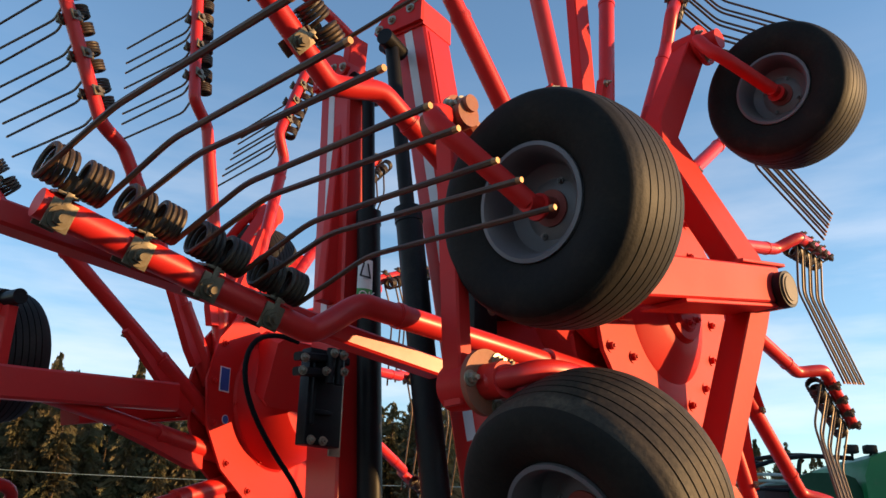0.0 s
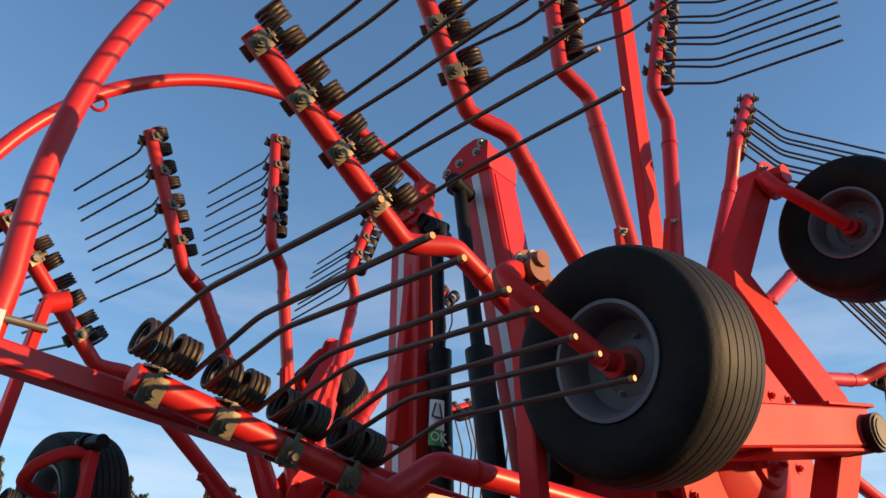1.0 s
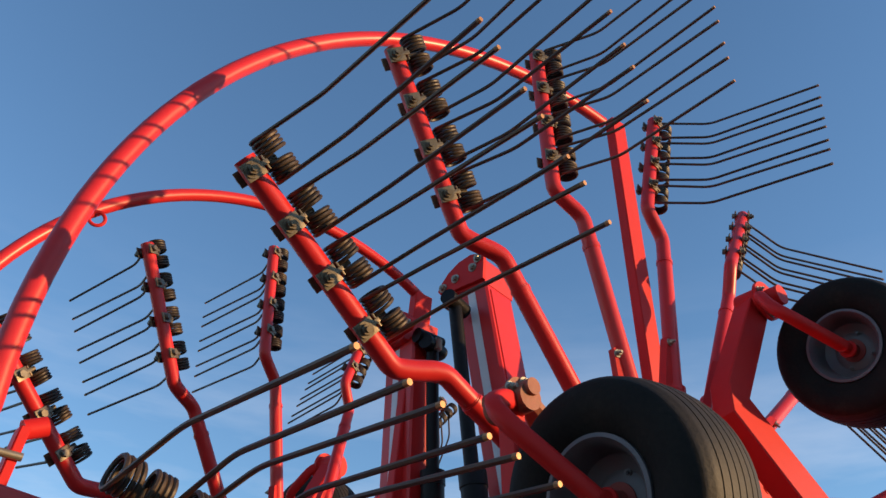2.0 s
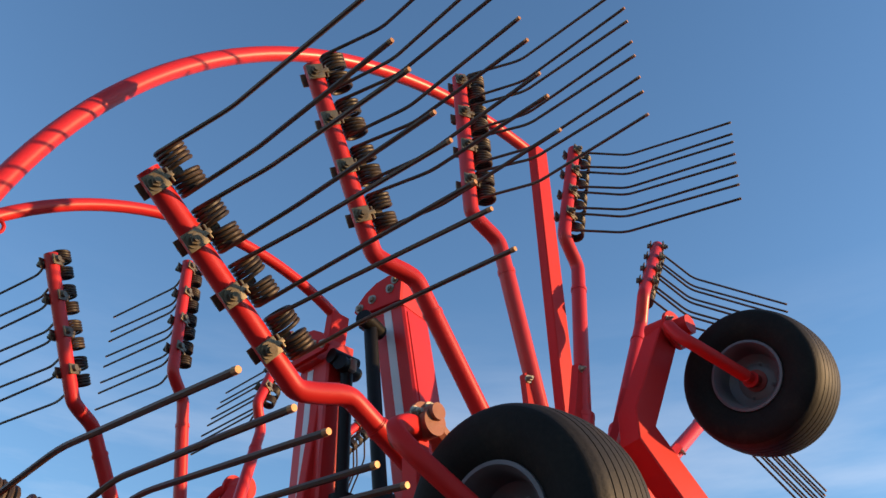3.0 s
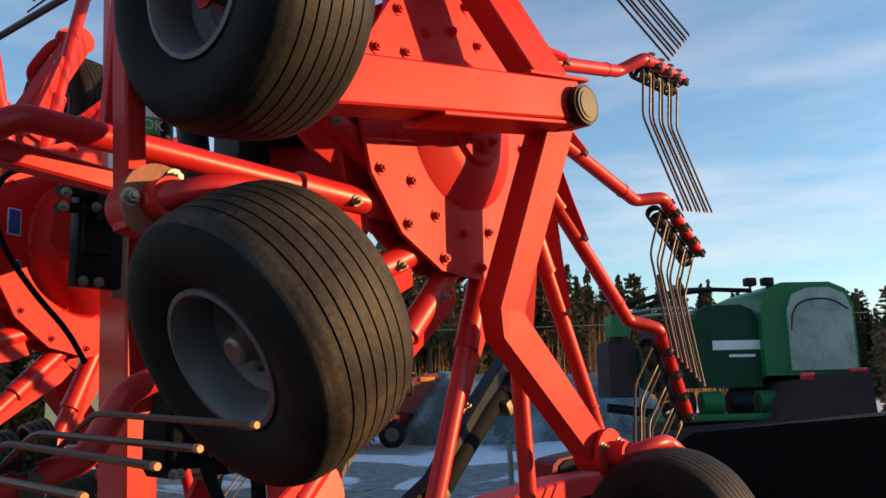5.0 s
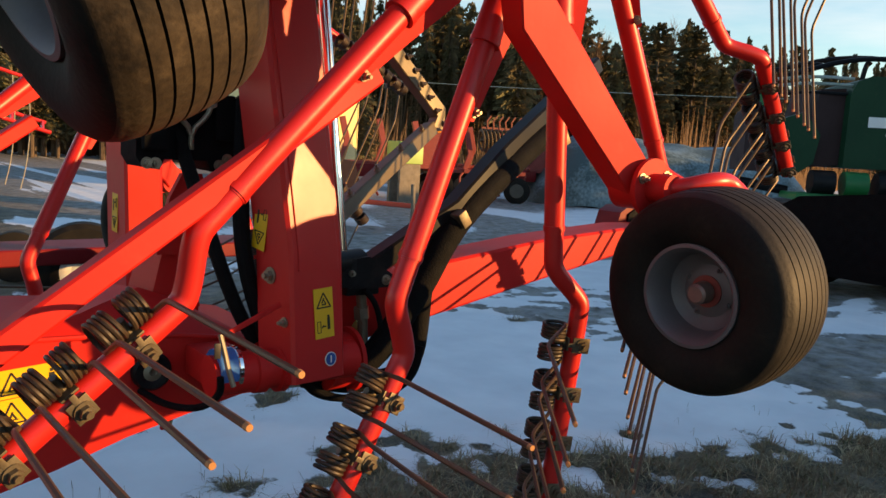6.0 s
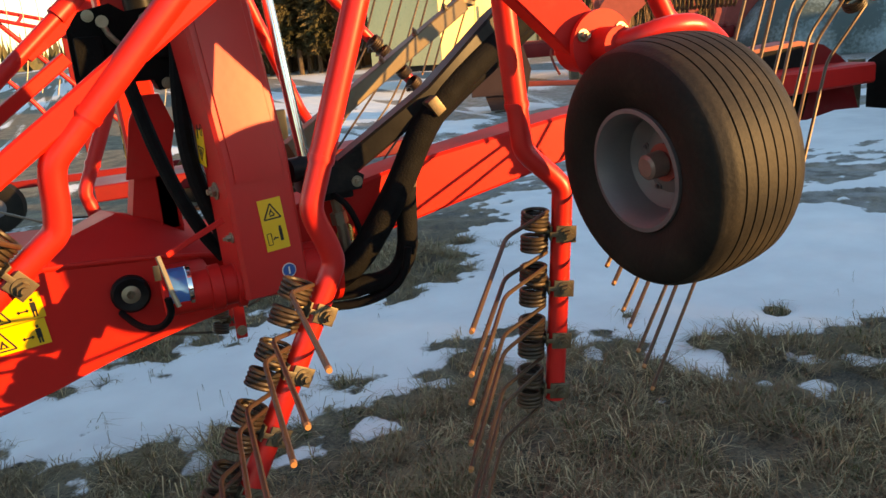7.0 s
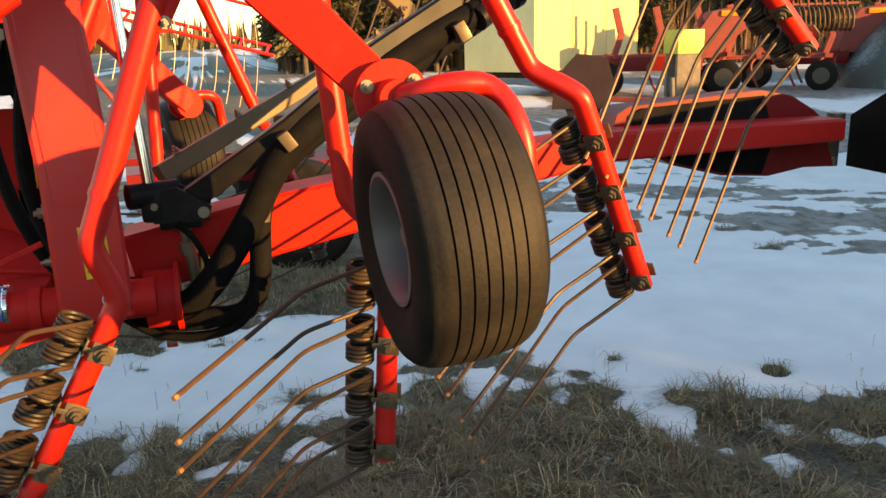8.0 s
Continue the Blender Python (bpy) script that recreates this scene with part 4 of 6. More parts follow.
# stickers
def sticker(parent, c, w, h, rot, picture="warn"):
    """A yellow warning sticker: triangle with a mark above, plain bars and an upright mark below."""
    at = Matrix.Translation(c) @ rot
    bm = B()
    block(bm, (0, 0, 0), (w, 0.0014, h), 0)
    st = part("sticker", bm, YELLOW, parent, "yellow warning sticker", at)
    if picture == "side":
        # the broad kind: triangle beside a double arrow and an upright mark
        bm = B()
        tri = [(-w * 0.47, -h * 0.36), (-w * 0.08, -h * 0.36), (-w * 0.275, h * 0.38)]
        for p, q in zip(tri, tri[1:] + tri[:1]):
            bar(bm, [(p[0], -0.0012, p[1]), (q[0], -0.0012, q[1])], 0.001, h * 0.06, 0.0002)
        part("triangle", bm, INK, st)
        for x, z, ww, hh, ang in ((-0.30, -0.10, 0.03, 0.30, 25), (-0.25, -0.12, 0.03, 0.22, -30), (-0.275, -0.24, 0.16, 0.04, 0), (0.15, -0.12, 0.16, 0.05, 0), (0.08, -0.12, 0.05, 0.10, 45), (0.22, -0.12, 0.05, 0.10, 45), (0.34, -0.02, 0.09, 0.36, 0), (0.34, 0.25, 0.05, 0.12, 0), (0.315, -0.28, 0.03, 0.26, 0), (0.365, -0.28, 0.03, 0.26, 0)):
            bm = B()
            block(bm, (x * w, -0.0012, z * h), (ww * w, 0.001, hh * h), 0, Matrix.Rotation(radians(ang), 4, "Y"))
            part("print", bm, INK, st)
        return st
    bm = B()
    a = w * 0.36
    zc = h * 0.24
    tri = [(-a, zc - a * 0.75), (a, zc - a * 0.75), (0, zc + a * 0.95)]
    for p, q in zip(tri, tri[1:] + tri[:1]):
        bar(bm, [(p[0], -0.0012, p[1]), (q[0], -0.0012, q[1])], 0.001, w * 0.06, 0.0002)
    part("triangle", bm, INK, st)
    for x, z, ww, hh, ang in ((-0.04, 0.25, 0.05, 0.12, 30), (0.06, 0.22, 0.05, 0.10, -35), (0.0, 0.17, 0.20, 0.03, 0), (0.22, -0.22, 0.13, 0.24, 0), (0.22, -0.075, 0.10, 0.05, 0), (-0.02, -0.27, 0.20, 0.025, 0), (-0.09, -0.27, 0.05, 0.07, 45)):
        bm = B()
        block(bm, (x * w, -0.0012, z * h), (ww * w, 0.001, hh * h), 0, Matrix.Rotation(radians(ang), 4, "Y"))
        part("print", bm, INK, st)
    bm = B()
    for x0, z0, x1, z1 in ((-0.38, -0.16, -0.20, -0.16), (-0.20, -0.16, -0.20, -0.38), (-0.20, -0.38, -0.38, -0.38), (-0.38, -0.38, -0.38, -0.16)):
        bar(bm, [(x0 * w, -0.0012, z0 * h), (x1 * w, -0.0012, z1 * h)], 0.001, 0.0016, 0.0002)
    part("print", bm, INK, st)
    return st


lean = Matrix.Rotation(radians(-4.7), 4, "X") @ Matrix.Rotation(radians(-3), 4, "Y")
sticker(arm_near, on_near(-0.0838, 0.010, 1.262), 0.056, 0.118, Matrix.Rotation(TURN, 4, "Z") @ lean)
sticker(arm_near, on_near(0.022, -0.0818, 1.455), 0.050, 0.110, Matrix.Rotation(TURN - radians(90), 4, "Z") @ Matrix.Rotation(radians(188), 4, "Y"))
sticker(arm_far, (-0.3015, 1.035, 1.42), 0.050, 0.110, Matrix.Rotation(radians(-90), 4, "Z") @ Matrix.Rotation(radians(182), 4, "Y"))
for z in (1.1095, 1.0445):
    sticker(cross, (-0.628, 0.5085, z), 0.128, 0.063, Matrix.Rotation(radians(-5), 4, "Y"), "side")


def round_label(parent, c, r, out):
    bm = B()
    o = Vector(out).normalized()
    cyl(bm, c, Vector(c) + o * 0.0012, r, n=24)
    lab = part("label", bm, WHITE, parent, "round blue label with a white rim")
    bm = B()
    cyl(bm, Vector(c) + o * 0.0012, Vector(c) + o * 0.002, r * 0.86, n=24)
    part("label_face", bm, BLUE, lab)
    bm = B()
    u, v = frame_at(o, Vector((0, 0, 1)))
    bar(bm, [Vector(c) + o * 0.0024 - u * r * 0.5, Vector(c) + o * 0.0024 + u * r * 0.5], 0.001, r * 0.2, 0.0002, up=o)
    part("print", bm, WHITE, lab)


round_label(arm_near, on_near(-0.0858, 0.026, 1.152), 0.017, -DEPTH + Vector((0, 0, 0.08)))

# black fittings, hoses and the yellow-plated hose guide
bm = B()
block(bm, (0.07, 0.40, 1.335), (0.05, 0.09, 0.08), 0.012)
block(bm, (0.13, 0.40, 1.285), (0.10, 0.04, 0.03), 0.006)
part("cylinder_foot", bm, BLACK, rake, "black cylinder mounting block")
bm = B()
bar(bm, [(0.10, 0.42, 1.30), (0.40, 0.36, 1.50), (0.62, 0.42, 1.66), (1.2, 0.62, 1.98)], 0.06, 0.055, 0.006)
part("hose_arm", bm, BLACK, rake, "black hose carrier arm")
GUIDE0, GUIDE1, GUIDE2 = Vector((0.08, 0.62, 1.37)), Vector((0.86, 1.10, 1.73)), Vector((0.62, 1.12, 2.05))
bm = B()
bar(bm, [GUIDE0, GUIDE1], 0.05, 0.050, 0.004)
bar(bm, [GUIDE1 + Vector((0.02, 0, 0)), GUIDE1 + Vector((0.035, 0.005, 0.06)), GUIDE2], 0.05, 0.055, 0.004)
guide = part("hose_guide", bm, TAN, rake, "tan plated steel hose guide with a bent end")
for f in (0.08, 0.3, 0.5, 0.7, 0.9):
    bolt(GUIDE0.lerp(GUIDE1, f) + Vector((-0.012, -0.02, 0.026)), (-0.4, -0.3, 0.85), guide, 0.008)
for f in np.linspace(0.0, 1.0, 8):
    bolt(GUIDE1.lerp(GUIDE2, f) + Vector((0.045, -0.022, 0.02)), (0.7, -0.6, 0.3), guide, 0.008)
bm = B()
block(bm, (0.39, 0.335, 1.475), (0.030, 0.075, 0.045), 0.004, Matrix.Rotation(radians(-35), 4, "Y"))
part("hose_clamp", bm, CLAMP, rake, "tarnished hose clamp")
bm = B()
block(bm, (0.861, 0.44, 1.715), (0.032, 0.075, 0.05), 0.004, Matrix.Rotation(radians(-30), 4, "Y"))
part("hose_clamp", bm, CLAMP, rake, "tarnished hose clamp")
bm = B()
cyl(bm, (0.92, 0.47, 1.745), (0.99, 0.50, 1.79), 0.034, n=16)
cyl(bm, (0.99, 0.50, 1.79), (1.01, 0.51, 1.80), 0.044, n=16)
cyl(bm, (1.03, 0.515, 1.81), (1.05, 0.52, 1.82), 0.044, n=16)
part("hose_coupling", bm, BLACK, rake, "black ribbed hose coupling")
# linkage beside the pivot
bm = B()
prism(bm, [(0.05, 1.365), (0.13, 1.375), (0.205, 1.325), (0.195, 1.292), (0.07, 1.292)], 0.36, 0.375, 1)
prism(bm, [(0.05, 1.365), (0.13, 1.375), (0.205, 1.325), (0.195, 1.292), (0.07, 1.292)], 0.43, 0.445, 1)
link = part("link_plate", bm, BLACK, rake, "black link plate")
for x, z in ((0.185, 1.312), (0.075, 1.335)):
    bolt((x, 0.36, z), (0, -1, 0), link, 0.009)
bm = B()
tube(bm, [(0.135, 0.40, 1.28), (0.145, 0.40, 1.20), (0.15, 0.40, 1.13)], 0.014, 10, 1)
cyl(bm, (0.138, 0.40, 1.235), (0.142, 0.40, 1.205), 0.021, n=6)
part("link_rod", bm, CLAMP, rake)
bm = B()
cyl(bm, (0.175, 0.50, 1.215), (0.165, 0.46, 1.135), 0.030, n=20)
cyl(bm, (0.176, 0.505, 1.225), (0.175, 0.50, 1.212), 0.036, n=6)
part("brass_coupling", bm, BRASS, rake, "yellow brass coupling")
bm = B()
cyl(bm, (0.03, 0.40, 1.10), (0.10, 0.40, 1.10), 0.072, n=28)
cyl(bm, (0.10, 0.40, 1.10), (0.112, 0.40, 1.10), 0.085, n=28)
part("pivot_boss", bm, RED, rake)
for pts, r in (([(1.00, 0.52, 1.80), (0.70, 0.42, 1.66), (0.44, 0.35, 1.50), (0.36, 0.34, 1.42), (0.30, 0.35, 1.30), (0.235, 0.36, 1.20), (0.17, 0.37, 1.11), (0.10, 0.40, 1.06), (0.0, 0.45, 1.06)], 0.036),
               ([(0.95, 0.55, 1.74), (0.50, 0.40, 1.50), (0.36, 0.38, 1.40), (0.315, 0.37, 1.30), (0.31, 0.37, 1.18), (0.30, 0.37, 1.09), (0.25, 0.38, 1.035), (0.15, 0.41, 1.035), (0.0, 0.45, 1.05)], 0.027)):
    bm = B()
    tube(bm, pts, r, 14, 2)
    part("sleeved_hose", bm, HOSE, rake, "black fabric-sleeved hose")
for dz, dy in ((0.0, 0.0), (0.018, 0.03), (-0.012, 0.05)):
    bm = B()
    tube(bm, [(0.29, 0.33 + dy, 1.13), (0.275, 0.33 + dy, 1.06), (0.23, 0.34 + dy, 1.015 + dz), (0.14, 0.36 + dy, 0.995 + dz), (0.04, 0.38 + dy, 1.01 + dz), (-0.03, 0.40, 1.06)], 0.010, 10, 2)
    part("hose", bm, HOSE, rake)
bm = B()
cyl(bm, (0.327, 0.368, 1.36), (0.312, 0.365, 1.28), 0.0285, n=14)
part("hose_ferrule", bm, CLAMP, rake)
bm = B()
tube(bm, [(0.12, 0.36, 1.29), (0.16, 0.36, 1.25), (0.19, 0.37, 1.16), (0.17, 0.39, 1.08)], 0.008, 8, 2)
part("hose", bm, HOSE, rake)
# between the columns: control block, linkage, brackets
bm = B()
prism(bm, [(-0.40, 1.60), (-0.385, 1.575), (-0.345, 1.57), (-0.335, 1.595), (-0.23, 1.595), (-0.22, 1.57), (-0.17, 1.575), (-0.155, 1.61), (-0.16, 1.72), (-0.20, 1.765), (-0.27, 1.755), (-0.30, 1.775), (-0.37, 1.76), (-0.40, 1.72)], 0.545, 0.66, 1)
valve = part("control_block", bm, HOSE, rake, "black hydraulic control block")
for x, z, w, h in ((-0.36, 1.66, 0.06, 0.09), (-0.195, 1.70, 0.05, 0.11)):
    bm = B()
    block(bm, (x, 0.535, z), (w, 0.03, h), 0.008)
    part("valve_body", bm, HOSE, valve)
for x, z in ((-0.375, 1.585), (-0.355, 1.585), (-0.20, 1.585), (-0.18, 1.60), (-0.35, 1.75)):
    bolt((x, 0.545, z), (0, -1, 0), valve, 0.009)
bm = B()
for q in (-1, 1):
    tube(bm, [(-0.275, 0.535, 1.62), (-0.275, 0.535, 1.665), (-0.275 + 0.035 * q, 0.53, 1.70), (-0.275 + 0.045 * q, 0.53, 1.725)], 0.007, 8, 1)
    cyl(bm, (-0.275 + 0.047 * q, 0.522, 1.735), (-0.275 + 0.047 * q, 0.54, 1.735), 0.014, n=14)
part("fork_link", bm, ZINC, rake, "zinc fork link")
bm = B()
prism(bm, [(-0.33, 1.36), (-0.30, 1.50), (-0.27, 1.56), (-0.22, 1.56), (-0.195, 1.48), (-0.23, 1.36)], 0.60, 0.62, 1)
prism(bm, [(-0.34, 1.22), (-0.31, 1.36), (-0.23, 1.36), (-0.21, 1.22)], 0.62, 0.80, 1)
part("hinge_plate", bm, RED, rake)
bm = B()
block(bm, (-0.24, 0.72, 1.28), (0.06, 0.20, 0.30), 0.01)
part("hinge_block", bm, RED, rake)
for pts, r in (([(-0.16, 0.50, 1.75), (-0.20, 0.42, 1.50), (-0.19, 0.40, 1.35), (-0.13, 0.40, 1.18)], 0.020), ([(-0.30, 0.56, 1.66), (-0.26, 0.44, 1.42), (-0.20, 0.42, 1.25), (-0.15, 0.42, 1.17)], 0.017)):
    bm = B()
    tube(bm, pts, r, 10, 2)
    part("hose", bm, HOSE, rake)
# black junction block on the far column, and hoses over the far gearbox
bm = B()
block(bm, (-0.455, 0.87, 2.24), (0.135, 0.05, 0.30), 0.005)
block(bm, (-0.505, 0.858, 2.26), (0.012, 0.05, 0.22), 0.003)
junction = part("junction_block", bm, BLACK, rake, "black bolted bracket on the column")
for z, x0, x1 in ((2.352, -0.60, -0.40), (2.306, -0.60, -0.42)):
    bm = B()
    bar(bm, [(x0, 0.80, z - 0.012), ((x0 + x1) / 2, 0.815, z), (x1, 0.82, z + 0.004)], 0.034, 0.026, 0.005)
    part("bracket_bar", bm, BLACK, junction)
for x in (-0.475, -0.44):
    bm = B()
    cyl(bm, (x, 0.80, 2.385), (x, 0.80, 2.275), 0.015, n=12)
    part("bracket_pin", bm, BLACK, junction)
bm = B()
block(bm, (-0.47, 0.838, 2.190), (0.075, 0.014, 0.014), 0.004)
part("strap", bm, BLACK, junction)
for x, z, y in ((-0.585, 2.335, 0.782), (-0.59, 2.295, 0.782), (-0.495, 2.309, 0.795), (-0.475, 2.368, 0.784), (-0.44, 2.366, 0.784), (-0.435, 2.315, 0.784), (-0.50, 2.105, 0.844), (-0.455, 2.105, 0.844)):
    bolt((x, y, z), (0, -1, 0), junction, 0.0095, mat=ZINC)
# added pale strip: the sunlit face of the column behind, as colour
bm = B()
block(bm, (-0.365, 0.905, 2.235), (0.045, 0.008, 0.33), 0.002)
part("lit_column_strip", bm, ZINC, junction, "pale strip for the sunlit column face beside the bracket")
bm = B()
tube(bm, [(-0.56, 0.86, 2.40), (-0.64, 0.86, 2.41), (-0.72, 0.86, 2.38), (-0.745, 0.86, 2.29), (-0.71, 0.86, 2.18), (-0.62, 0.86, 2.06), (-0.53, 0.86, 1.97), (-0.47, 0.87, 1.88)], 0.008, 10, 2)
part("hose", bm, HOSE, rake)
# carriers between columns and rotors
for a, b, w in (((0.10, 0.20, 2.46), (-0.16, 0.44, 2.36), 0.20), ((-0.20, 1.52, 2.48), (-0.34, 1.16, 2.36), 0.22)):
    bm = B()
    bar(bm, [a, b], w, 0.24, 0.02, up=Vector((1, 0, 0)))
    part("rotor_carrier", bm, RED, rake)
bm = B()
lathe(bm, (0, 0, 0), [(0.09, 0.05), (0.09, 0.29), (0.24, 0.28), (0.29, 0.25), (0.33, 0.18), (0.34, 0.05)], Vector((0, 1, 0)), 56)
case = part("gear_case", bm, RED, rake, "red round rotor gear case", NEAR)
for k in range(12):
    a = radians(30 * k + 8)
    bolt((0.262 * math.cos(a), 0.278, 0.262 * math.sin(a)), (0, 1, 0), case, 0.012, 0.010, 0.006, RED)
bm = B()
block(bm, (0, 0, 0), (0.052, 0.0016, 0.092), 0)
lab = part("label", bm, WHITE, rake, "blue label with a white rim", FAR_ROTOR @ Matrix.Translation((-0.315, -0.0665, 0.045)))
bm = B()
block(bm, (0, -0.0012, 0), (0.044, 0.0012, 0.083), 0)
part("label_face", bm, BLUE, lab)
bm = B()
cyl(bm, (0, 0, 0), (0, -0.0016, 0), 0.017, n=20)
lab = part("label", bm, WHITE, rake, "small round blue label", FAR_ROTOR @ Matrix.Translation((-0.295, -0.0655, -0.10)))
bm = B()
cyl(bm, (0, -0.0016, 0), (0, -0.0024, 0), 0.0145, n=20)
part("label_face", bm, BLUE, lab)
bm = B()
lathe(bm, (0, 0, 0), [(0.20, 0.05), (0.20, 0.15), (0.17, 0.19), (0.09, 0.235), (0.064, 0.262)], Vector((0, -1, 0)), 56)
case = part("gear_case", bm, RED, rake, "red round rotor gear case", FAR_ROTOR)
for k in range(12):
    a = radians(30 * k + 8)
    bolt((0.245 * math.cos(a), -0.066, 0.245 * math.sin(a)), (0, -1, 0), case, 0.011, 0.010, 0.005, RED)
for k in range(15):
    a = radians(187 + 12 + 24 * k)
    bolt((0.372 * math.cos(a), -0.066, 0.372 * math.sin(a)), (0, -1, 0), case, 0.010, 0.010, 0.005, RED)
bm = B()
block(bm, (-0.18, 0.36, 2.56), (0.26, 0.16, 0.22), 0.02)
block(bm, (-0.34, 0.32, 2.50), (0.10, 0.12, 0.28), 0.015)
part("tilt_mechanism", bm, BLACK, rake, "black tilting mechanism behind the wheel")
for x, z in ((-0.36, 2.60), (-0.32, 2.44), (-0.20, 2.62), (-0.12, 2.50)):
    bolt((x, 0.262, z), (0, -1, 0), rake, 0.012)

# front of the drawbar: rounded guards and hitch
HOODS = ((((1.40, 1.40), (1.42, 1.46), (1.46, 1.482), (1.93, 1.512), (2.05, 1.49), (2.14, 1.44), (2.19, 1.40)), ((1.45, 1.40), (1.46, 1.455), (1.50, 1.475), (1.94, 1.495), (1.97, 1.40))),
         (((1.50, 1.35), (1.62, 1.29), (1.80, 1.245), (1.98, 1.23), (2.12, 1.25), (2.24, 1.245), (2.20, 1.35)), ((1.53, 1.348), (1.64, 1.295), (1.80, 1.255), (1.95, 1.24), (1.985, 1.348))))
for outline, hole in HOODS:
    bm = B()
    prism(bm, outline, 0.62, 0.73, 1)
    guard = part("wheel_guard", bm, DEEPRED, rake, "rounded red guard on the drawbar, its shade put into a deep red")
    # no hole is cut: a black sheet stands for the opening's dark inside
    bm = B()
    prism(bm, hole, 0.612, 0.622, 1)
    part("dark_opening_sheet", bm, HOSE, guard)
# black block for the band of shadow between the two guards
bm = B()
block(bm, (2.09, 0.63, 1.372), (0.22, 0.04, 0.05), 0.004)
part("guard_shade_strip", bm, HOSE, rake)
bm = B()
block(bm, (2.25, 0.69, 1.33), (0.06, 0.10, 0.12), 0.01)
cyl(bm, (2.27, 0.66, 1.40), (2.27, 0.66, 1.24), 0.018, n=14)
cyl(bm, (2.27, 0.66, 1.42), (2.27, 0.66, 1.40), 0.03, n=14)
part("hitch", bm, CLAMP, rake, "tarnished steel hitch")
# stretched towards -Y beyond its seen edge, to block sun from the guards
bm = B()
prism(bm, [(0.66, 1.235), (0.66, 1.41), (0.42, 1.55), (-0.05, 1.60), (-0.70, 1.66), (-0.70, 1.22)], 2.33, 3.6, 0)
part("hitch_cover", bm, HOSE, rake, "dull black cover ahead of the hitch, extended to shade the guards")

# transport wheels that carry the folded rake
def transport_wheel(c):
    bm = B()
    R, W = 0.40, 0.34
    lathe(bm, (0, 0, 0), [(-W / 2, 0.12), (-W / 2, 0.16), (W / 2, 0.16), (W / 2, 0.12)], Vector((0, 1, 0)), 32)
    wh = part("transport_wheel", bm, RIM, rake, "large transport wheel with a block tread", Matrix.Translation(c))
    bm = B()
    lathe(bm, (0, 0, 0), [(-W * 0.40, 0.17), (-W * 0.5, 0.24), (-W * 0.48, 0.34), (-W * 0.42, 0.385), (W * 0.42, 0.385), (W * 0.48, 0.34), (W * 0.5, 0.24), (W * 0.40, 0.17)], Vector((0, 1, 0)), 56)
    for k in range(28):
        for q in (-1, 1):
            a = 2 * math.pi * (k + 0.5 * (q > 0)) / 28
            block(bm, Vector((0.388 * math.cos(a), q * W * 0.23, 0.388 * math.sin(a))), (0.03, W * 0.40, 0.055), 0.004, Matrix.Rotation(-a, 4, "Y"))
    part("tyre", bm, RUBBER, wh)


for c in ((-1.55, 0.20, 0.42), (-1.55, 1.18, 0.42), (-2.5, 0.20, 0.42), (-2.5, 1.18, 0.42)):
    transport_wheel(c)
for x in (-1.55, -2.5):
    bm = B()
    bar(bm, [(x, 0.05, 0.42), (x, 1.33, 0.42)], 0.10, 0.10, 0.008, up=Vector((0, 0, 1)))
    bar(bm, [(x, 0.69, 0.40), (x, 0.69, 0.95)], 0.16, 0.16, 0.01)
    part("axle", bm, RED, rake)


# ---- things in the yard ----
def local_frame(o, u):
    u = Vector((u[0], u[1], 0)).normalized()
    v = Vector((-u.y, u.x, 0))
    return Matrix(((u.x, v.x, 0, o[0]), (u.y, v.y, 0, o[1]), (0, 0, 1, o[2]), (0, 0, 0, 1)))


GREEN = material("green_machine_paint", (0.010, 0.15, 0.045), 0.4, vary=0.25, scale=2.0, dark=(0.01, 0.09, 0.03), dirt=0.2, spec=0.3)
DKGREEN = material("dark_green_panel", (0.006, 0.045, 0.020), 0.5, vary=0.25, scale=2.0, dirt=0.1, spec=0.2)
PANEL = material("frosted_grey_panel", (0.36, 0.40, 0.38), 0.3, vary=0.45, scale=2.5, dark=(0.10, 0.17, 0.11))
CREAM = material("yellow_trailer_paint", (0.85, 0.63, 0.27), 0.45, vary=0.2, scale=1.0, dirt=0.35)
TARP = material("snowy_tarpaulin", (0.20, 0.28, 0.31), 0.55, vary=0.9, scale=0.8, dark=(0.045, 0.075, 0.078), bump=0.12, bump_scale=3)
OLDWOOD = material("weathered_post", (0.20, 0.17, 0.13), 0.85, vary=0.4, scale=8, bump=0.3)
AMBER = material("amber_reflector", (0.85, 0.28, 0.02), 0.25)
ROLLER = material("dull_brown_ring_roller", (0.16, 0.11, 0.06), 0.6, metal=0.4, vary=0.4, scale=6)
LIME = material("pale_green_box", (0.30, 0.45, 0.10), 0.5, vary=0.2, scale=2)


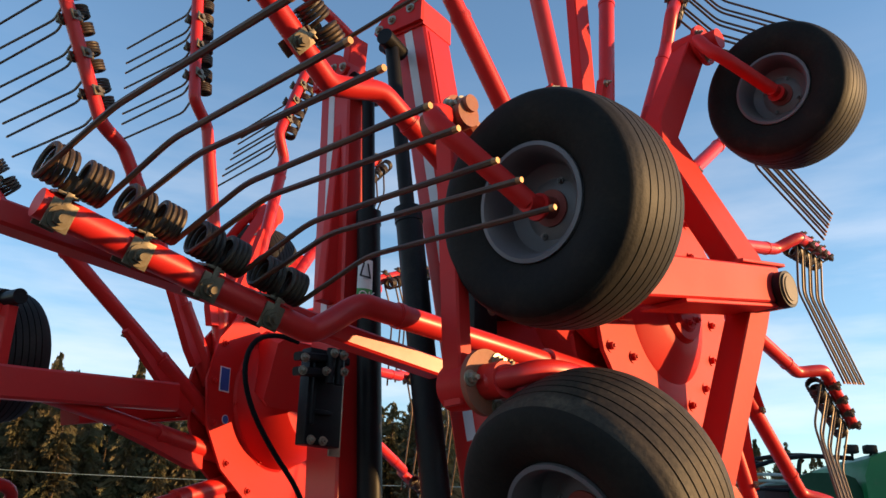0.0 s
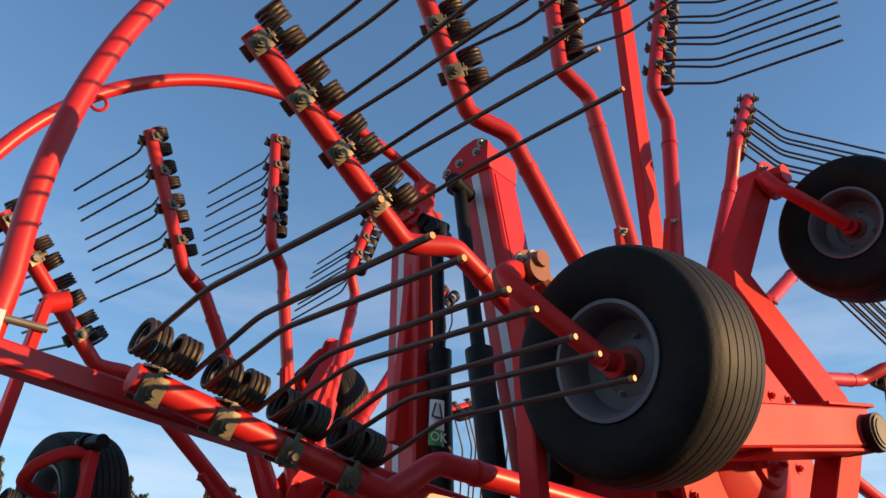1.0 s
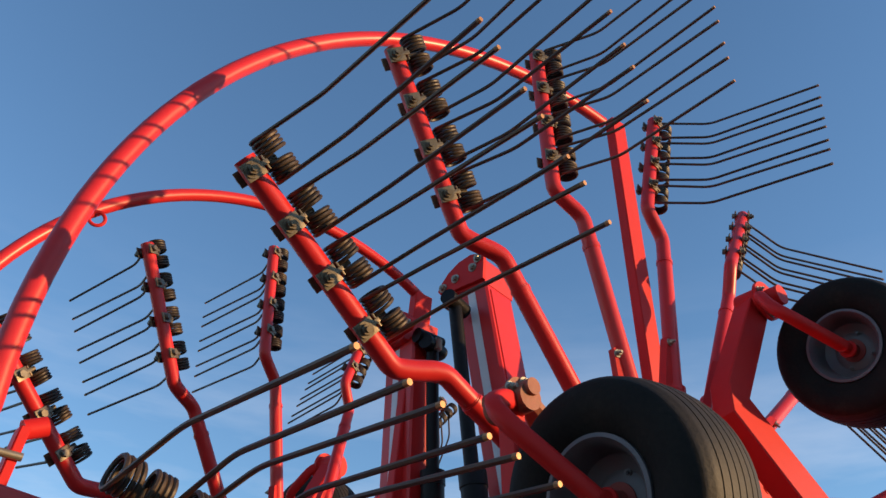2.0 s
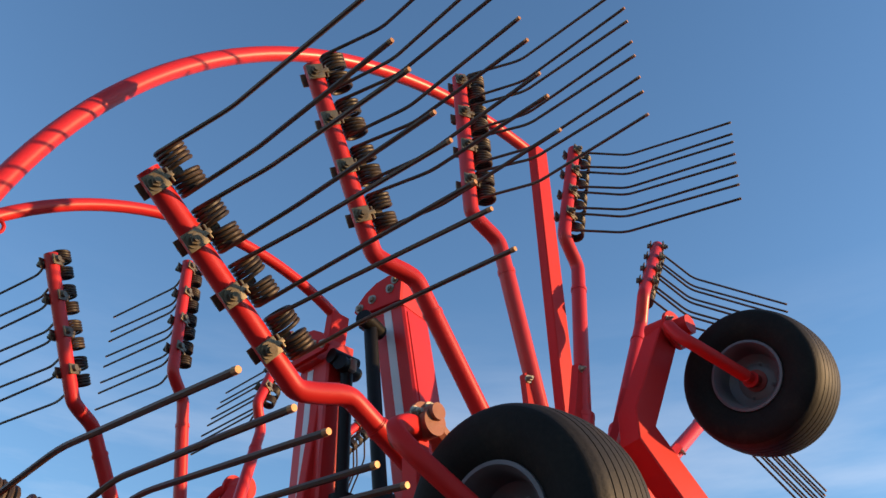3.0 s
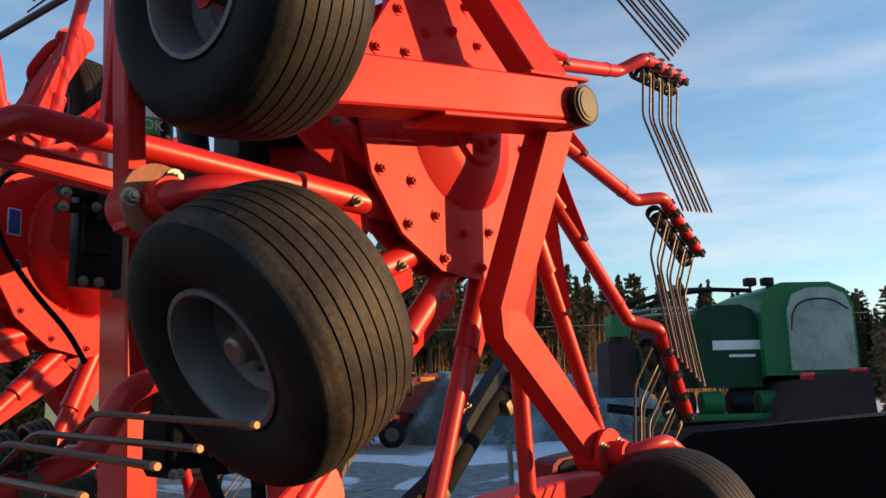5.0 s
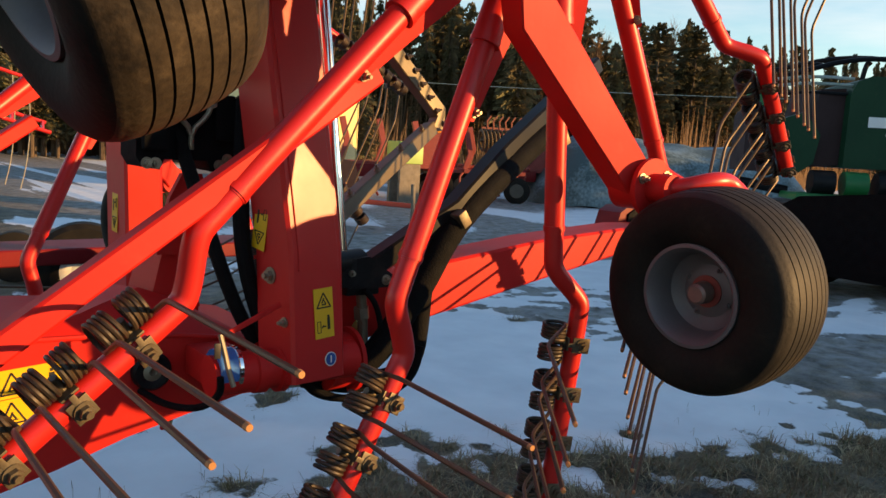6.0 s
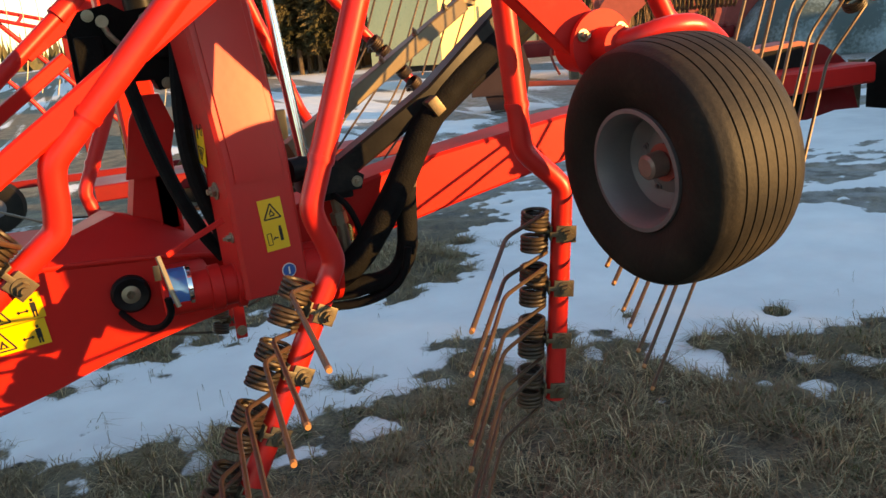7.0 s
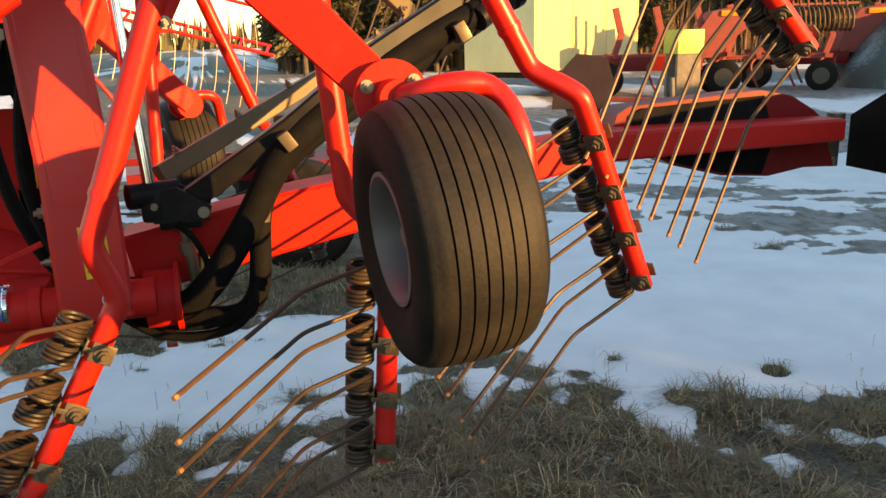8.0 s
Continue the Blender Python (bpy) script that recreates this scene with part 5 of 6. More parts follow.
def build_baler():
    M = local_frame((10.5, 3.5, 0.0), (0.69, -0.724))
    root = thing("round_baler", (10.5, 3.5, 0.0), "large green round baler with a dark skirt, parked on snow", "baler")

    def piece(name, build, mat, label="", parent=None):
        bm = B()
        build(bm)
        return part(name, bm, mat, parent or root, label, M if parent is None else None)
    def loaf(b, u0, u1, z0, z1, y0, y1, r):
        prism(b, [(u0, z0), (u1, z0), (u1, z1 - r), (u1 - r * 0.3, z1 - r * 0.3), (u1 - r, z1), (u0 + r, z1), (u0 + r * 0.3, z1 - r * 0.3), (u0, z1 - r)], y0, y1, 1)
    # tail gate: rounded box with a frosted face
    hood = piece("tailgate", lambda b: loaf(b, 0.36, 1.78, 1.88, 3.27, 0.0, 2.2, 0.35), GREEN)
    piece("tailgate_face", lambda b: loaf(b, 0.74, 1.72, 1.95, 3.18, -0.05, 0.02, 0.32), PANEL, "frosted pale panel", hood)
    piece("tailgate_rim", lambda b: tube(b, [(0.78, -0.055, 2.55), (0.82, -0.06, 2.85), (1.0, -0.06, 3.0), (1.4, -0.06, 3.02), (1.66, -0.06, 2.85)], 0.012, 8), BLACK, "", hood)
    body = piece("bale_chamber", lambda b: loaf(b, -0.62, 0.36, 1.72, 2.96, 0.15, 2.2, 0.25), DKGREEN)
    for x0, x1, z0, z1 in ((-0.36, 0.42, 2.28, 2.42), (-0.12, 0.28, 2.17, 2.21)):
        piece("marking", lambda b: block(b, ((x0 + x1) / 2, 0.143, (z0 + z1) / 2), (x1 - x0, 0.006, z1 - z0), 0.002), WHITE, "pale lettering strip", body)
    piece("front_frame", lambda b: prism(b, [(-1.0, 1.70), (-0.62, 1.75), (-0.62, 2.80), (-0.95, 2.78), (-1.05, 2.3)], 0.35, 1.9, 1), DARKSKIRT)
    piece("front_panel", lambda b: prism(b, [(-1.42, 2.35), (-1.15, 2.45), (-0.92, 2.15), (-0.98, 1.75), (-1.15, 1.62), (-1.40, 1.75)], 0.25, 0.55, 1), DKGREEN)
    piece("front_bracket", lambda b: loaf(b, -1.84, -1.55, 2.52, 2.86, 0.3, 0.8, 0.05), GREEN)
    piece("drive_box", lambda b: loaf(b, -1.86, -1.42, 1.6, 2.5, 0.5, 1.4, 0.1), DARKSKIRT)
    for z in (2.72, 2.84, 2.93):
        piece("hose", lambda b: tube(b, [(-1.6, 0.4, z - 0.05), (-1.1, 0.35, z + 0.02), (-0.55, 0.3, z)], 0.022, 8), PANEL if z > 2.8 else BLACK)
    piece("shaft", lambda b: cyl(b, (-1.9, 0.6, 1.45), (-1.2, 0.6, 1.35), 0.07, n=12), BLACK)
    skirt = piece("skirt", lambda b: prism(b, [(-1.25, 0.36), (0.55, 0.24), (1.74, 0.40), (1.62, 1.95), (0.55, 1.78), (0.20, 1.25), (-1.20, 1.18)], -0.55, 1.9, 1), DARKSKIRT, "dark brown-black skirt")
    piece("table", lambda b: block(b, (-0.45, 0.15, 1.30), (1.7, 0.9, 0.10), 0.02), GREEN)
    for k in range(4):
        piece("roller", lambda b: cyl(b, (-1.05 + 0.42 * k, 0.05, 1.50), (-0.75 + 0.42 * k, 0.05, 1.50), 0.17, n=20), GREEN if k % 2 else BLACK)
    for k, (a, c) in enumerate((((-1.4, 0.4, 2.95), (0.4, 0.4, 3.20)), ((-1.5, 0.8, 3.05), (0.4, 0.9, 3.26)), ((-1.2, 0.5, 2.9), (-0.9, 0.5, 3.1)), ((-0.4, 0.5, 2.9), (-0.3, 0.5, 3.15)))):
        piece("top_rail", lambda b: tube(b, [a, ((a[0] + c[0]) / 2, a[1], max(a[2], c[2]) + 0.04), c], 0.035, 8), BLACK)
    for x in (0.35, 0.62):
        piece("work_lamp", lambda b: (block(b, (x, 0.3, 3.32), (0.18, 0.14, 0.13), 0.03), cyl(b, (x, 0.3, 3.22), (x, 0.3, 3.3), 0.02, n=8)), BLACK)
    piece("rear_lamp", lambda b: block(b, (0.70, -0.565, 1.86), (0.20, 0.03, 0.10), 0.01), REDLAMP, "red rear lamp", skirt)
    piece("rear_lamp", lambda b: block(b, (1.45, -0.565, 1.93), (0.26, 0.03, 0.06), 0.01), REDLAMP, "red rear lamp", skirt)
    piece("side_reflector", lambda b: block(b, (1.75, -0.5, 0.98), (0.06, 0.06, 0.22), 0.02), AMBER, "amber side reflector", skirt)
    for x, z in ((0.75, 0.62), (1.64, 0.62)):
        bolt((x, -0.551, z), (0, -1, 0), skirt, 0.03)
    for x in (-0.6, 0.6):
        piece("baler_wheel", lambda b: (lathe(b, (x, 1.0, 0.52), [(-0.25, 0.2), (-0.28, 0.42), (-0.2, 0.52), (0.2, 0.52), (0.28, 0.42), (0.25, 0.2)], Vector((0, 1, 0)), 36)), RUBBER)


DARKSKIRT = material("dark_rubber_skirt", (0.052, 0.032, 0.032), 0.75, vary=0.3, scale=3, spec=0.15)
REDLAMP = material("red_lamp_glass", (0.55, 0.01, 0.02), 0.15)
build_baler()


def build_trailer():
    o = (8.85, 19.0, 0.0)
    M = local_frame(o, (0.85, 0.53))
    root = thing("box_trailer", o, "pale yellow box trailer in evening sun", "trailer")
    bm = B()
    prism(bm, [(0.0, 0.74), (5.6, 0.74), (5.6, 2.98), (0.5, 2.98), (0.2, 2.85), (0.0, 2.5)], 0, 2.4, 1)
    box = part("box", bm, CREAM, root, "", M)
    for z in (0.77, 2.95):
        bm = B()
        block(bm, (2.85, -0.012, z), (5.4, 0.03, 0.06), 0.006)
        part("trim_rail", bm, CREAM, box)
    for x in (0.03, 1.9, 3.75, 5.57):
        bm = B()
        block(bm, (x, -0.010, 1.86), (0.05, 0.024, 2.1), 0.004)
        part("post", bm, CREAM, box)
    bm = B()
    block(bm, (2.8, 1.2, 0.64), (5.0, 1.6, 0.16), 0.02)
    part("underframe", bm, BLACK, root, "", M)
    for x in (2.7, 3.75):
        bm = B()
        lathe(bm, (x, 0.25, 0.40), [(-0.12, 0.1), (-0.12, 0.32), (-0.08, 0.40), (0.08, 0.40), (0.12, 0.32), (0.12, 0.1)], Vector((0, 1, 0)), 32)
        part("trailer_wheel", bm, RUBBER, root, "", M)


build_trailer()


def build_cultivator(o, u, name, label, roller=True, scale=1.0):
    M = local_frame(o, u) @ Matrix.Scale(scale, 4)
    root = thing(name, o, label, "farm implement")

    def piece(nm, build, mat, lab=""):
        bm = B()
        build(bm)
        return part(nm, bm, mat, root, lab, M)
    for y in (0.0, 0.8):
        piece("frame_beam", lambda b: bar(b, [(-1.6, y, 0.95), (1.7, y, 0.95)], 0.12, 0.12, 0.01), DARKRED)
    for x in (-1.3, -0.3, 0.7, 1.5):
        piece("frame_member", lambda b: bar(b, [(x, -0.2, 0.98), (x, 1.1, 0.98)], 0.10, 0.10, 0.01, up=Vector((0, 0, 1))), DARKRED)
        piece("upright", lambda b: bar(b, [(x, 0.1, 0.9), (x + 0.2, 0.15, 1.5), (x + 0.05, 0.2, 2.15)], 0.10, 0.16, 0.01), DARKRED)
        piece("shank", lambda b: tube(b, [(x, 0.0, 0.95), (x - 0.2, -0.1, 0.75), (x - 0.1, -0.1, 0.4), (x + 0.05, -0.1, 0.12)], 0.035, 8), DARKRED)
    if roller:
        piece("roller_shaft", lambda b: cyl(b, (0.2, 0.2, 1.95), (2.3, 0.2, 1.95), 0.07, n=14), ROLLER)
        for k in range(16):
            x = 0.25 + 0.125 * k
            piece("roller_ring", lambda b: lathe(b, (x, 0.2, 1.95), [(-0.025, 0.27), (-0.03, 0.33), (0.0, 0.37), (0.03, 0.33), (0.025, 0.27)], Vector((1, 0, 0.1)), 28), ROLLER)
        for k in range(9):
            x = 0.4 + 0.2 * k
            piece("scraper", lambda b: bar(b, [(x, 0.1, 2.3), (x - 0.05, 0.05, 2.55), (x + 0.06, 0.02, 2.72)], 0.02, 0.05, 0.004), SUNLIT_RUST)
        piece("scraper_bar", lambda b: bar(b, [(0.2, 0.12, 2.34), (2.3, 0.12, 2.34)], 0.05, 0.06, 0.005), SUNLIT_RUST)
    if not roller:
        piece("deck", lambda b: block(b, (-0.2, 0.4, 0.78), (2.2, 1.0, 0.35), 0.03), DEEPRED)
        piece("hood", lambda b: prism(b, [(0.6, 0.9), (0.75, 1.5), (1.1, 2.0), (1.9, 2.15), (2.1, 1.7), (1.6, 1.3), (1.3, 0.9)], 0.0, 0.7, 1), DARKRED)
        piece("marker_lamp", lambda b: block(b, (1.55, -0.02, 1.95), (0.5, 0.05, 0.14), 0.02), AMBER, "amber marker")
    for x in (-1.5, 1.4):
        piece("support_wheel", lambda b: lathe(b, (x, -0.2, 0.42), [(-0.10, 0.1), (-0.11, 0.32), (-0.06, 0.42), (0.06, 0.42), (0.11, 0.32), (0.10, 0.1)], Vector((0.4, 1, 0)), 32), RUBBER)
        piece("wheel_disc", lambda b: cyl(b, (x - 0.05, -0.33, 0.42), (x + 0.05, -0.07, 0.42), 0.22, n=24), CAP, "dull yellow wheel disc")
    return root


build_cultivator((15.6, 18.2, 0.0), (0.9, -0.42), "cultivator", "folded dark red cultivator with a brown ring roller")
build_cultivator((17.7, 18.9, 0.0), (0.9, -0.4), "disc_harrow", "dark red implement on pale yellow wheels", False, 1.1)
build_cultivator((12.6, 18.6, 0.0), (0.9, -0.3), "tine_cultivator", "dull red farm implement on small wheels", False, 1.1)
crate = thing("storage_crate", (12.4, 17.6, 0.0), "pale green box on tall legs beside the implements", "crate")
bm = B()
block(bm, (12.5, 17.6, 1.44), (0.78, 0.7, 0.62), 0.03)
part("box", bm, LIME, crate)
for y in (17.35, 17.85):
    bm = B()
    block(bm, (12.5, y, 0.58), (0.70, 0.10, 1.12), 0.01)
    part("leg", bm, OLDWOOD, crate)


def build_cart():
    """A small red cart beyond the rake: block-tread wheels, a frame and a lamp board."""
    root = thing("farm_cart", (0.87, 4.7, 0.0), "dark red farm cart with black tyres and a lamp board", "cart")
    for y in (4.5, 5.9):
        bm = B()
        lathe(bm, (0.87, y, 0.42), [(-0.10, 0.19), (-0.15, 0.26), (-0.14, 0.38), (-0.10, 0.42), (0.10, 0.42), (0.14, 0.38), (0.15, 0.26), (0.10, 0.19)], Vector((0.25, 1, 0)), 44)
        tyre = part("tyre", bm, RUBBER, root)
        bm = B()
        lathe(bm, (0.87, y, 0.42), [(-0.09, 0.20), (-0.07, 0.17), (-0.02, 0.10), (-0.02, 0.03), (0.05, 0.03), (0.09, 0.20)], Vector((0.25, 1, 0)), 36)
        part("rim", bm, WHITE, tyre, "white-painted rim")
    bm = B()
    bar(bm, [(-0.4, 5.1, 0.70), (2.2, 5.3, 0.70)], 0.5, 0.12, 0.01)
    bar(bm, [(0.9, 4.6, 0.55), (0.9, 5.9, 0.55)], 0.09, 0.09, 0.008, up=Vector((0, 0, 1)))
    part("frame", bm, DEEPRED, root)
    bm = B()
    block(bm, (0.84, 4.40, 1.03), (0.28, 0.05, 0.32), 0.015)
    bar(bm, [(0.84, 4.46, 0.9), (0.86, 4.9, 0.66)], 0.04, 0.04, 0.004)
    board = part("lamp_board", bm, BLACK, root, "black lamp board")
    bm = B()
    cyl(bm, (0.93, 4.375, 0.93), (0.93, 4.36, 0.93), 0.03, n=16)
    part("reflector", bm, AMBER, board, "round amber reflector")


build_cart()


def build_tedder():
    """A second haymaking machine behind: a sloping lattice boom with hanging tines on a wheeled post."""
    root = thing("hay_tedder", (-0.3, 8.0, 0.0), "bright red hay tedder with a sloping lattice boom and hanging tines", "hay tedder")

    def piece(nm, build, mat, lab=""):
        bm = B()
        build(bm)
        return part(nm, bm, mat, root, lab)

    def on_boom(x, dy=0.0, dz=0.0):
        return Vector((x, 8.0 + dy, 1.895 - 0.275 * x + dz))
    for dy, dz in ((-0.12, -0.05), (0.12, 0.05)):
        piece("rail", lambda b: tube(b, [on_boom(-1.5, dy, dz), on_boom(-0.2, dy, dz), on_boom(1.05, dy, dz)], 0.021, 10), GLOSSRED)
    for k in range(9):
        x = -1.35 + 0.29 * k
        piece("rung", lambda b: bar(b, [on_boom(x, -0.12, -0.05), on_boom(x + 0.05, 0.12, 0.05)], 0.03, 0.03, 0.004), GLOSSRED)
    for k in range(16):
        x = -1.3 + 0.145 * k
        piece("tine", lambda b: tube(b, [on_boom(x, 0.1, 0.45), on_boom(x + 0.02, 0.05, 0.0), on_boom(x - 0.03, 0.0, -0.45), on_boom(x - 0.10, -0.05, -0.72)], 0.0055, 6), ZINC)
    piece("tine_bar", lambda b: tube(b, [on_boom(-1.4, 0.1, 0.45), on_boom(1.0, 0.1, 0.45)], 0.02, 10), GLOSSRED)
    piece("stay", lambda b: tube(b, [(-0.95, 7.95, 2.08), (-0.41, 7.95, 1.48), (0.05, 7.95, 0.95)], 0.026, 10), GLOSSRED)
    piece("stay", lambda b: tube(b, [(-1.15, 7.9, 1.72), (-0.75, 7.9, 1.28), (-0.50, 7.9, 0.80)], 0.024, 10), GLOSSRED)
    piece("post", lambda b: bar(b, [(-0.35, 8.0, 1.96), (-0.32, 8.0, 0.42)], 0.07, 0.09, 0.006), DEEPRED)
    piece("axle_beam", lambda b: bar(b, [(-1.3, 8.0, 0.45), (0.7, 8.0, 0.45)], 0.08, 0.08, 0.006), DEEPRED)
    for x in (-1.3, 0.7):
        wh = piece("tedder_wheel", lambda b: lathe(b, (x, 7.86, 0.27), [(-0.07, 0.10), (-0.09, 0.18), (-0.07, 0.26), (0.07, 0.26), (0.09, 0.18), (0.07, 0.10)], Vector((0.2, 1, 0)), 32), RUBBER, "black tyre")
        bm = B()
        cyl(bm, (x - 0.012, 7.80, 0.27), (x + 0.012, 7.92, 0.27), 0.11, n=24)
        part("rim", bm, RIM, wh)


build_tedder()


def build_dark_implement():
    M = local_frame((7.0, 12.3, 0.0), (0.9, -0.43))
    root = thing("seed_drill", (7.0, 12.3, 0.0), "dark covered farm implement with a drawbar on snow", "farm implement")
    for nm, poly, y0, y1 in (("hopper", [(-0.55, 0.35), (0.50, 0.35), (0.60, 0.8), (0.45, 1.28), (-0.10, 1.34), (-0.5, 0.9)], 0, 0.9), ("chute", [(-0.2, 0.06), (0.3, 0.06), (0.36, 0.36), (-0.3, 0.36)], 0.1, 0.8)):
        bm = B()
        prism(bm, poly, y0, y1, 1)
        part(nm, bm, DARKSKIRT, root, "", M)
    bm = B()
    bar(bm, [(0.4, 0.45, 0.5), (1.9, 0.45, 0.42)], 0.10, 0.10, 0.01)
    part("drawbar", bm, DARKRED, root, "", M)
    for x in (-0.35, 0.2):
        bolt((x, -0.002, 0.55), (0, -1, 0), root, 0.02)


build_dark_implement()


def build_heap():
    bm = B()
    n, m = 60, 18
    a, b = Vector((19.0, 19.6, 0)), Vector((27.5, 14.2, 0))
    d = (b - a).normalized()
    side = Vector((-d.y, d.x, 0))
    rows = []
    for i in range(n + 1):
        f = i / n
        end = min(1, min(f, 1 - f) * 6) ** 0.5
        row = []
        for j in range(m + 1):
            w = math.pi * j / m
            p = a.lerp(b, f) + side * (-3.0 * math.cos(w) * (0.5 + 0.5 * end))
            h = 2.25 * end * math.sin(w) ** 0.6 * (1 + 0.10 * noise.noise(Vector((f * 9, w, 1)))) + 0.12 * noise.noise(p * 0.9)
            row.append(bm.verts.new((p.x, p.y, max(-0.2, h))))
        rows.append(row)
    for r0, r1 in zip(rows, rows[1:]):
        for k in range(m):
            bm.faces.new((r0[k], r0[k + 1], r1[k + 1], r1[k]))
    ob = part("silage_mound", bm, TARP)
    tagged(ob, "long heap under a bluish tarpaulin, half covered with snow", "silage heap")


build_heap()
for k, (x, y, h) in enumerate(((10.85, 2.48, 0.75), (9.6, 7.2, 0.9), (8.4, 11.5, 0.9))):
    bm = B()
    tube(bm, [(x, y, -0.1), (x + 0.02, y, h * 0.5), (x - 0.01, y, h)], 0.045, 10, 1)
    tagged(part("fence_post", bm, OLDWOOD), "weathered wooden fence post in the snow", "fence post", "fence posts")
for k, z in enumerate((4.5,)):
    bm = B()
    pts = [(45.0, -4.0, z + 0.6), (34.0, 12.0, z), (24.0, 26.0, z - 0.1), (10.0, 36.0, z), (-8.0, 42.0, z + 0.5)]
    tube(bm, pts, 0.014, 5, 2)
    tagged(part("overhead_wire", bm, PANEL), "thin pale overhead wire in front of the woods", "wire", "overhead wires", kind="structure")


# ---- woods ----
NEEDLE = material("spruce_needles", (0.085, 0.088, 0.043), 0.8, vary=0.7, scale=0.6, dark=(0.140, 0.105, 0.058), per_object=0.35, spec=0.1)
TWIG = material("bare_brown_twigs", (0.22, 0.135, 0.075), 0.85, vary=0.5, scale=2, per_object=0.25, spec=0.1)
BARK = material("brown_bark", (0.11, 0.075, 0.050), 0.9, vary=0.5, scale=5, bump=0.4)


def tree_meshes(kind, seed):
    rng = random.Random(seed)
    h = 11.0
    bm = B()
    lean = rng.uniform(-0.25, 0.25)
    top = h * (0.97 if kind == "spruce" else 0.86)
    sweep(bm, [(0, 0, -0.3), (lean * 0.3, 0, h * 0.35), (lean, 0.1, h * 0.7), (lean, 0.1, top)], [circle(0.17, 8), circle(0.14, 8), circle(0.08, 8), circle(0.02, 8)])
    trunk = mesh_of("trunk", bm, BARK)
    verts, faces = [], []

    def spray(p, d, length, width, droop):
        """A bough: a flat fan of small pointed tufts along a drooping spine."""
        side = Vector((-d.y, d.x, 0)).normalized()
        steps = 9
        for k in range(steps):
            f = (k + 0.6) / steps
            c = p + d * (length * f) + Vector((0, 0, -droop * f * f + rng.uniform(-0.06, 0.06)))
            w = width * (1 - f * 0.75)
            for q in (-1, 1, 0, -0.55, 0.55):
                a = c + side * (q * w * rng.uniform(0.55, 1.0)) + d * (length * rng.uniform(0.10, 0.25)) + Vector((0, 0, rng.uniform(-0.22, 0.08)))
                i = len(verts)
                s2 = (side if q == 0 else d) * (0.085 * length + 0.025)
                up = Vector((0, 0, rng.uniform(0.03, 0.12)))
                verts.extend((c - s2 * 0.6, a, c + s2 * 0.6 + up))
                faces.append((i, i + 1, i + 2))
    if kind == "spruce":
        z = 1.0 + rng.uniform(0, 0.8)
        while z < h - 0.2:
            f = (z / h)
            r = (1 - f) ** 0.85 * rng.uniform(1.7, 2.3) + 0.12
            for k in range(rng.randint(9, 13)):
                if rng.random() < 0.12:
                    continue
                a = rng.uniform(0, 2 * math.pi)
                spray(Vector((lean * f, 0.1 * f, z + rng.uniform(-0.15, 0.15))), Vector((math.cos(a), math.sin(a), rng.uniform(-0.05, 0.2))), r * rng.uniform(0.6, 1.1), r * 0.34, r * rng.uniform(0.15, 0.4))
            z += rng.uniform(0.22, 0.36)
    elif kind == "pine":
        for k in range(120):
            f = rng.uniform(0.40, 1.0)
            a = rng.uniform(0, 2 * math.pi)
            r = 1.7 * math.sin(math.pi * min(1, (f - 0.34) / 0.68)) ** 0.7 + 0.15
            base = Vector((lean * f, 0.1 * f, h * f * 0.97))
            spray(base, Vector((math.cos(a), math.sin(a), rng.uniform(0.0, 0.5))), r * rng.uniform(0.5, 1.0), r * 0.4, r * rng.uniform(-0.1, 0.25))
    else:
        for k in range(150):
            f = rng.uniform(0.25, 1.0)
            a = rng.uniform(0, 2 * math.pi)
            base = Vector((lean * f, 0.1 * f, h * 0.84 * f))
            r = 2.1 * (1 - f * 0.6) * rng.uniform(0.5, 1.0)
            d = Vector((math.cos(a) * 0.6, math.sin(a) * 0.6, 0.8))
            tip = base + d * r
            side = Vector((-d.y, d.x, 0)) * 0.03
            for t in range(4):
                e = tip + Vector((rng.uniform(-0.6, 0.6), rng.uniform(-0.6, 0.6), rng.uniform(-0.1, 0.7)))
                m = base.lerp(tip, rng.uniform(0.3, 0.8))
                i = len(verts)
                verts.extend((base - side, base + side, m, m - side * 0.8, m + side * 0.8, e))
                faces.extend(((i, i + 1, i + 2), (i + 3, i + 4, i + 5)))
    me = bpy.data.meshes.new("crown")
    me.from_pydata(verts, [], faces)
    me.materials.append(TWIG if kind == "birch" else NEEDLE)
    return trunk, me


LABELS = {"spruce": "dark green spruce at the edge of the woods", "pine": "pine with a ragged crown at the edge of the woods", "birch": "bare brown birch at the edge of the woods"}
rng = random.Random(4)
KINDS = [(k, tree_meshes(k, s)) for k, s in (("spruce", 1), ("spruce", 2), ("spruce", 3), ("pine", 4), ("pine", 5), ("birch", 6), ("birch", 7))]


def plant(x, y, size, pick):
    kind, (trunk, crown) = KINDS[pick]
    root = thing(kind + "_tree", (x, y, 0), LABELS[kind], "tree", "trees at the wood edge")
    root.scale = (size * rng.uniform(0.78, 1.12),) * 2 + (size * 1.16,)
    root.rotation_euler = (0, 0, rng.uniform(0, 6.28))
    for nm, me in (("trunk", trunk), ("crown", crown)):
        ob = new(nm, me)
        ob.parent = root


def wood_edge(az):
    """Distance of the edge of the woods, which runs away from the yard towards the sun."""
    return 54.0 if az > radians(38) else min(98.0, 33.2 / math.sin(az))


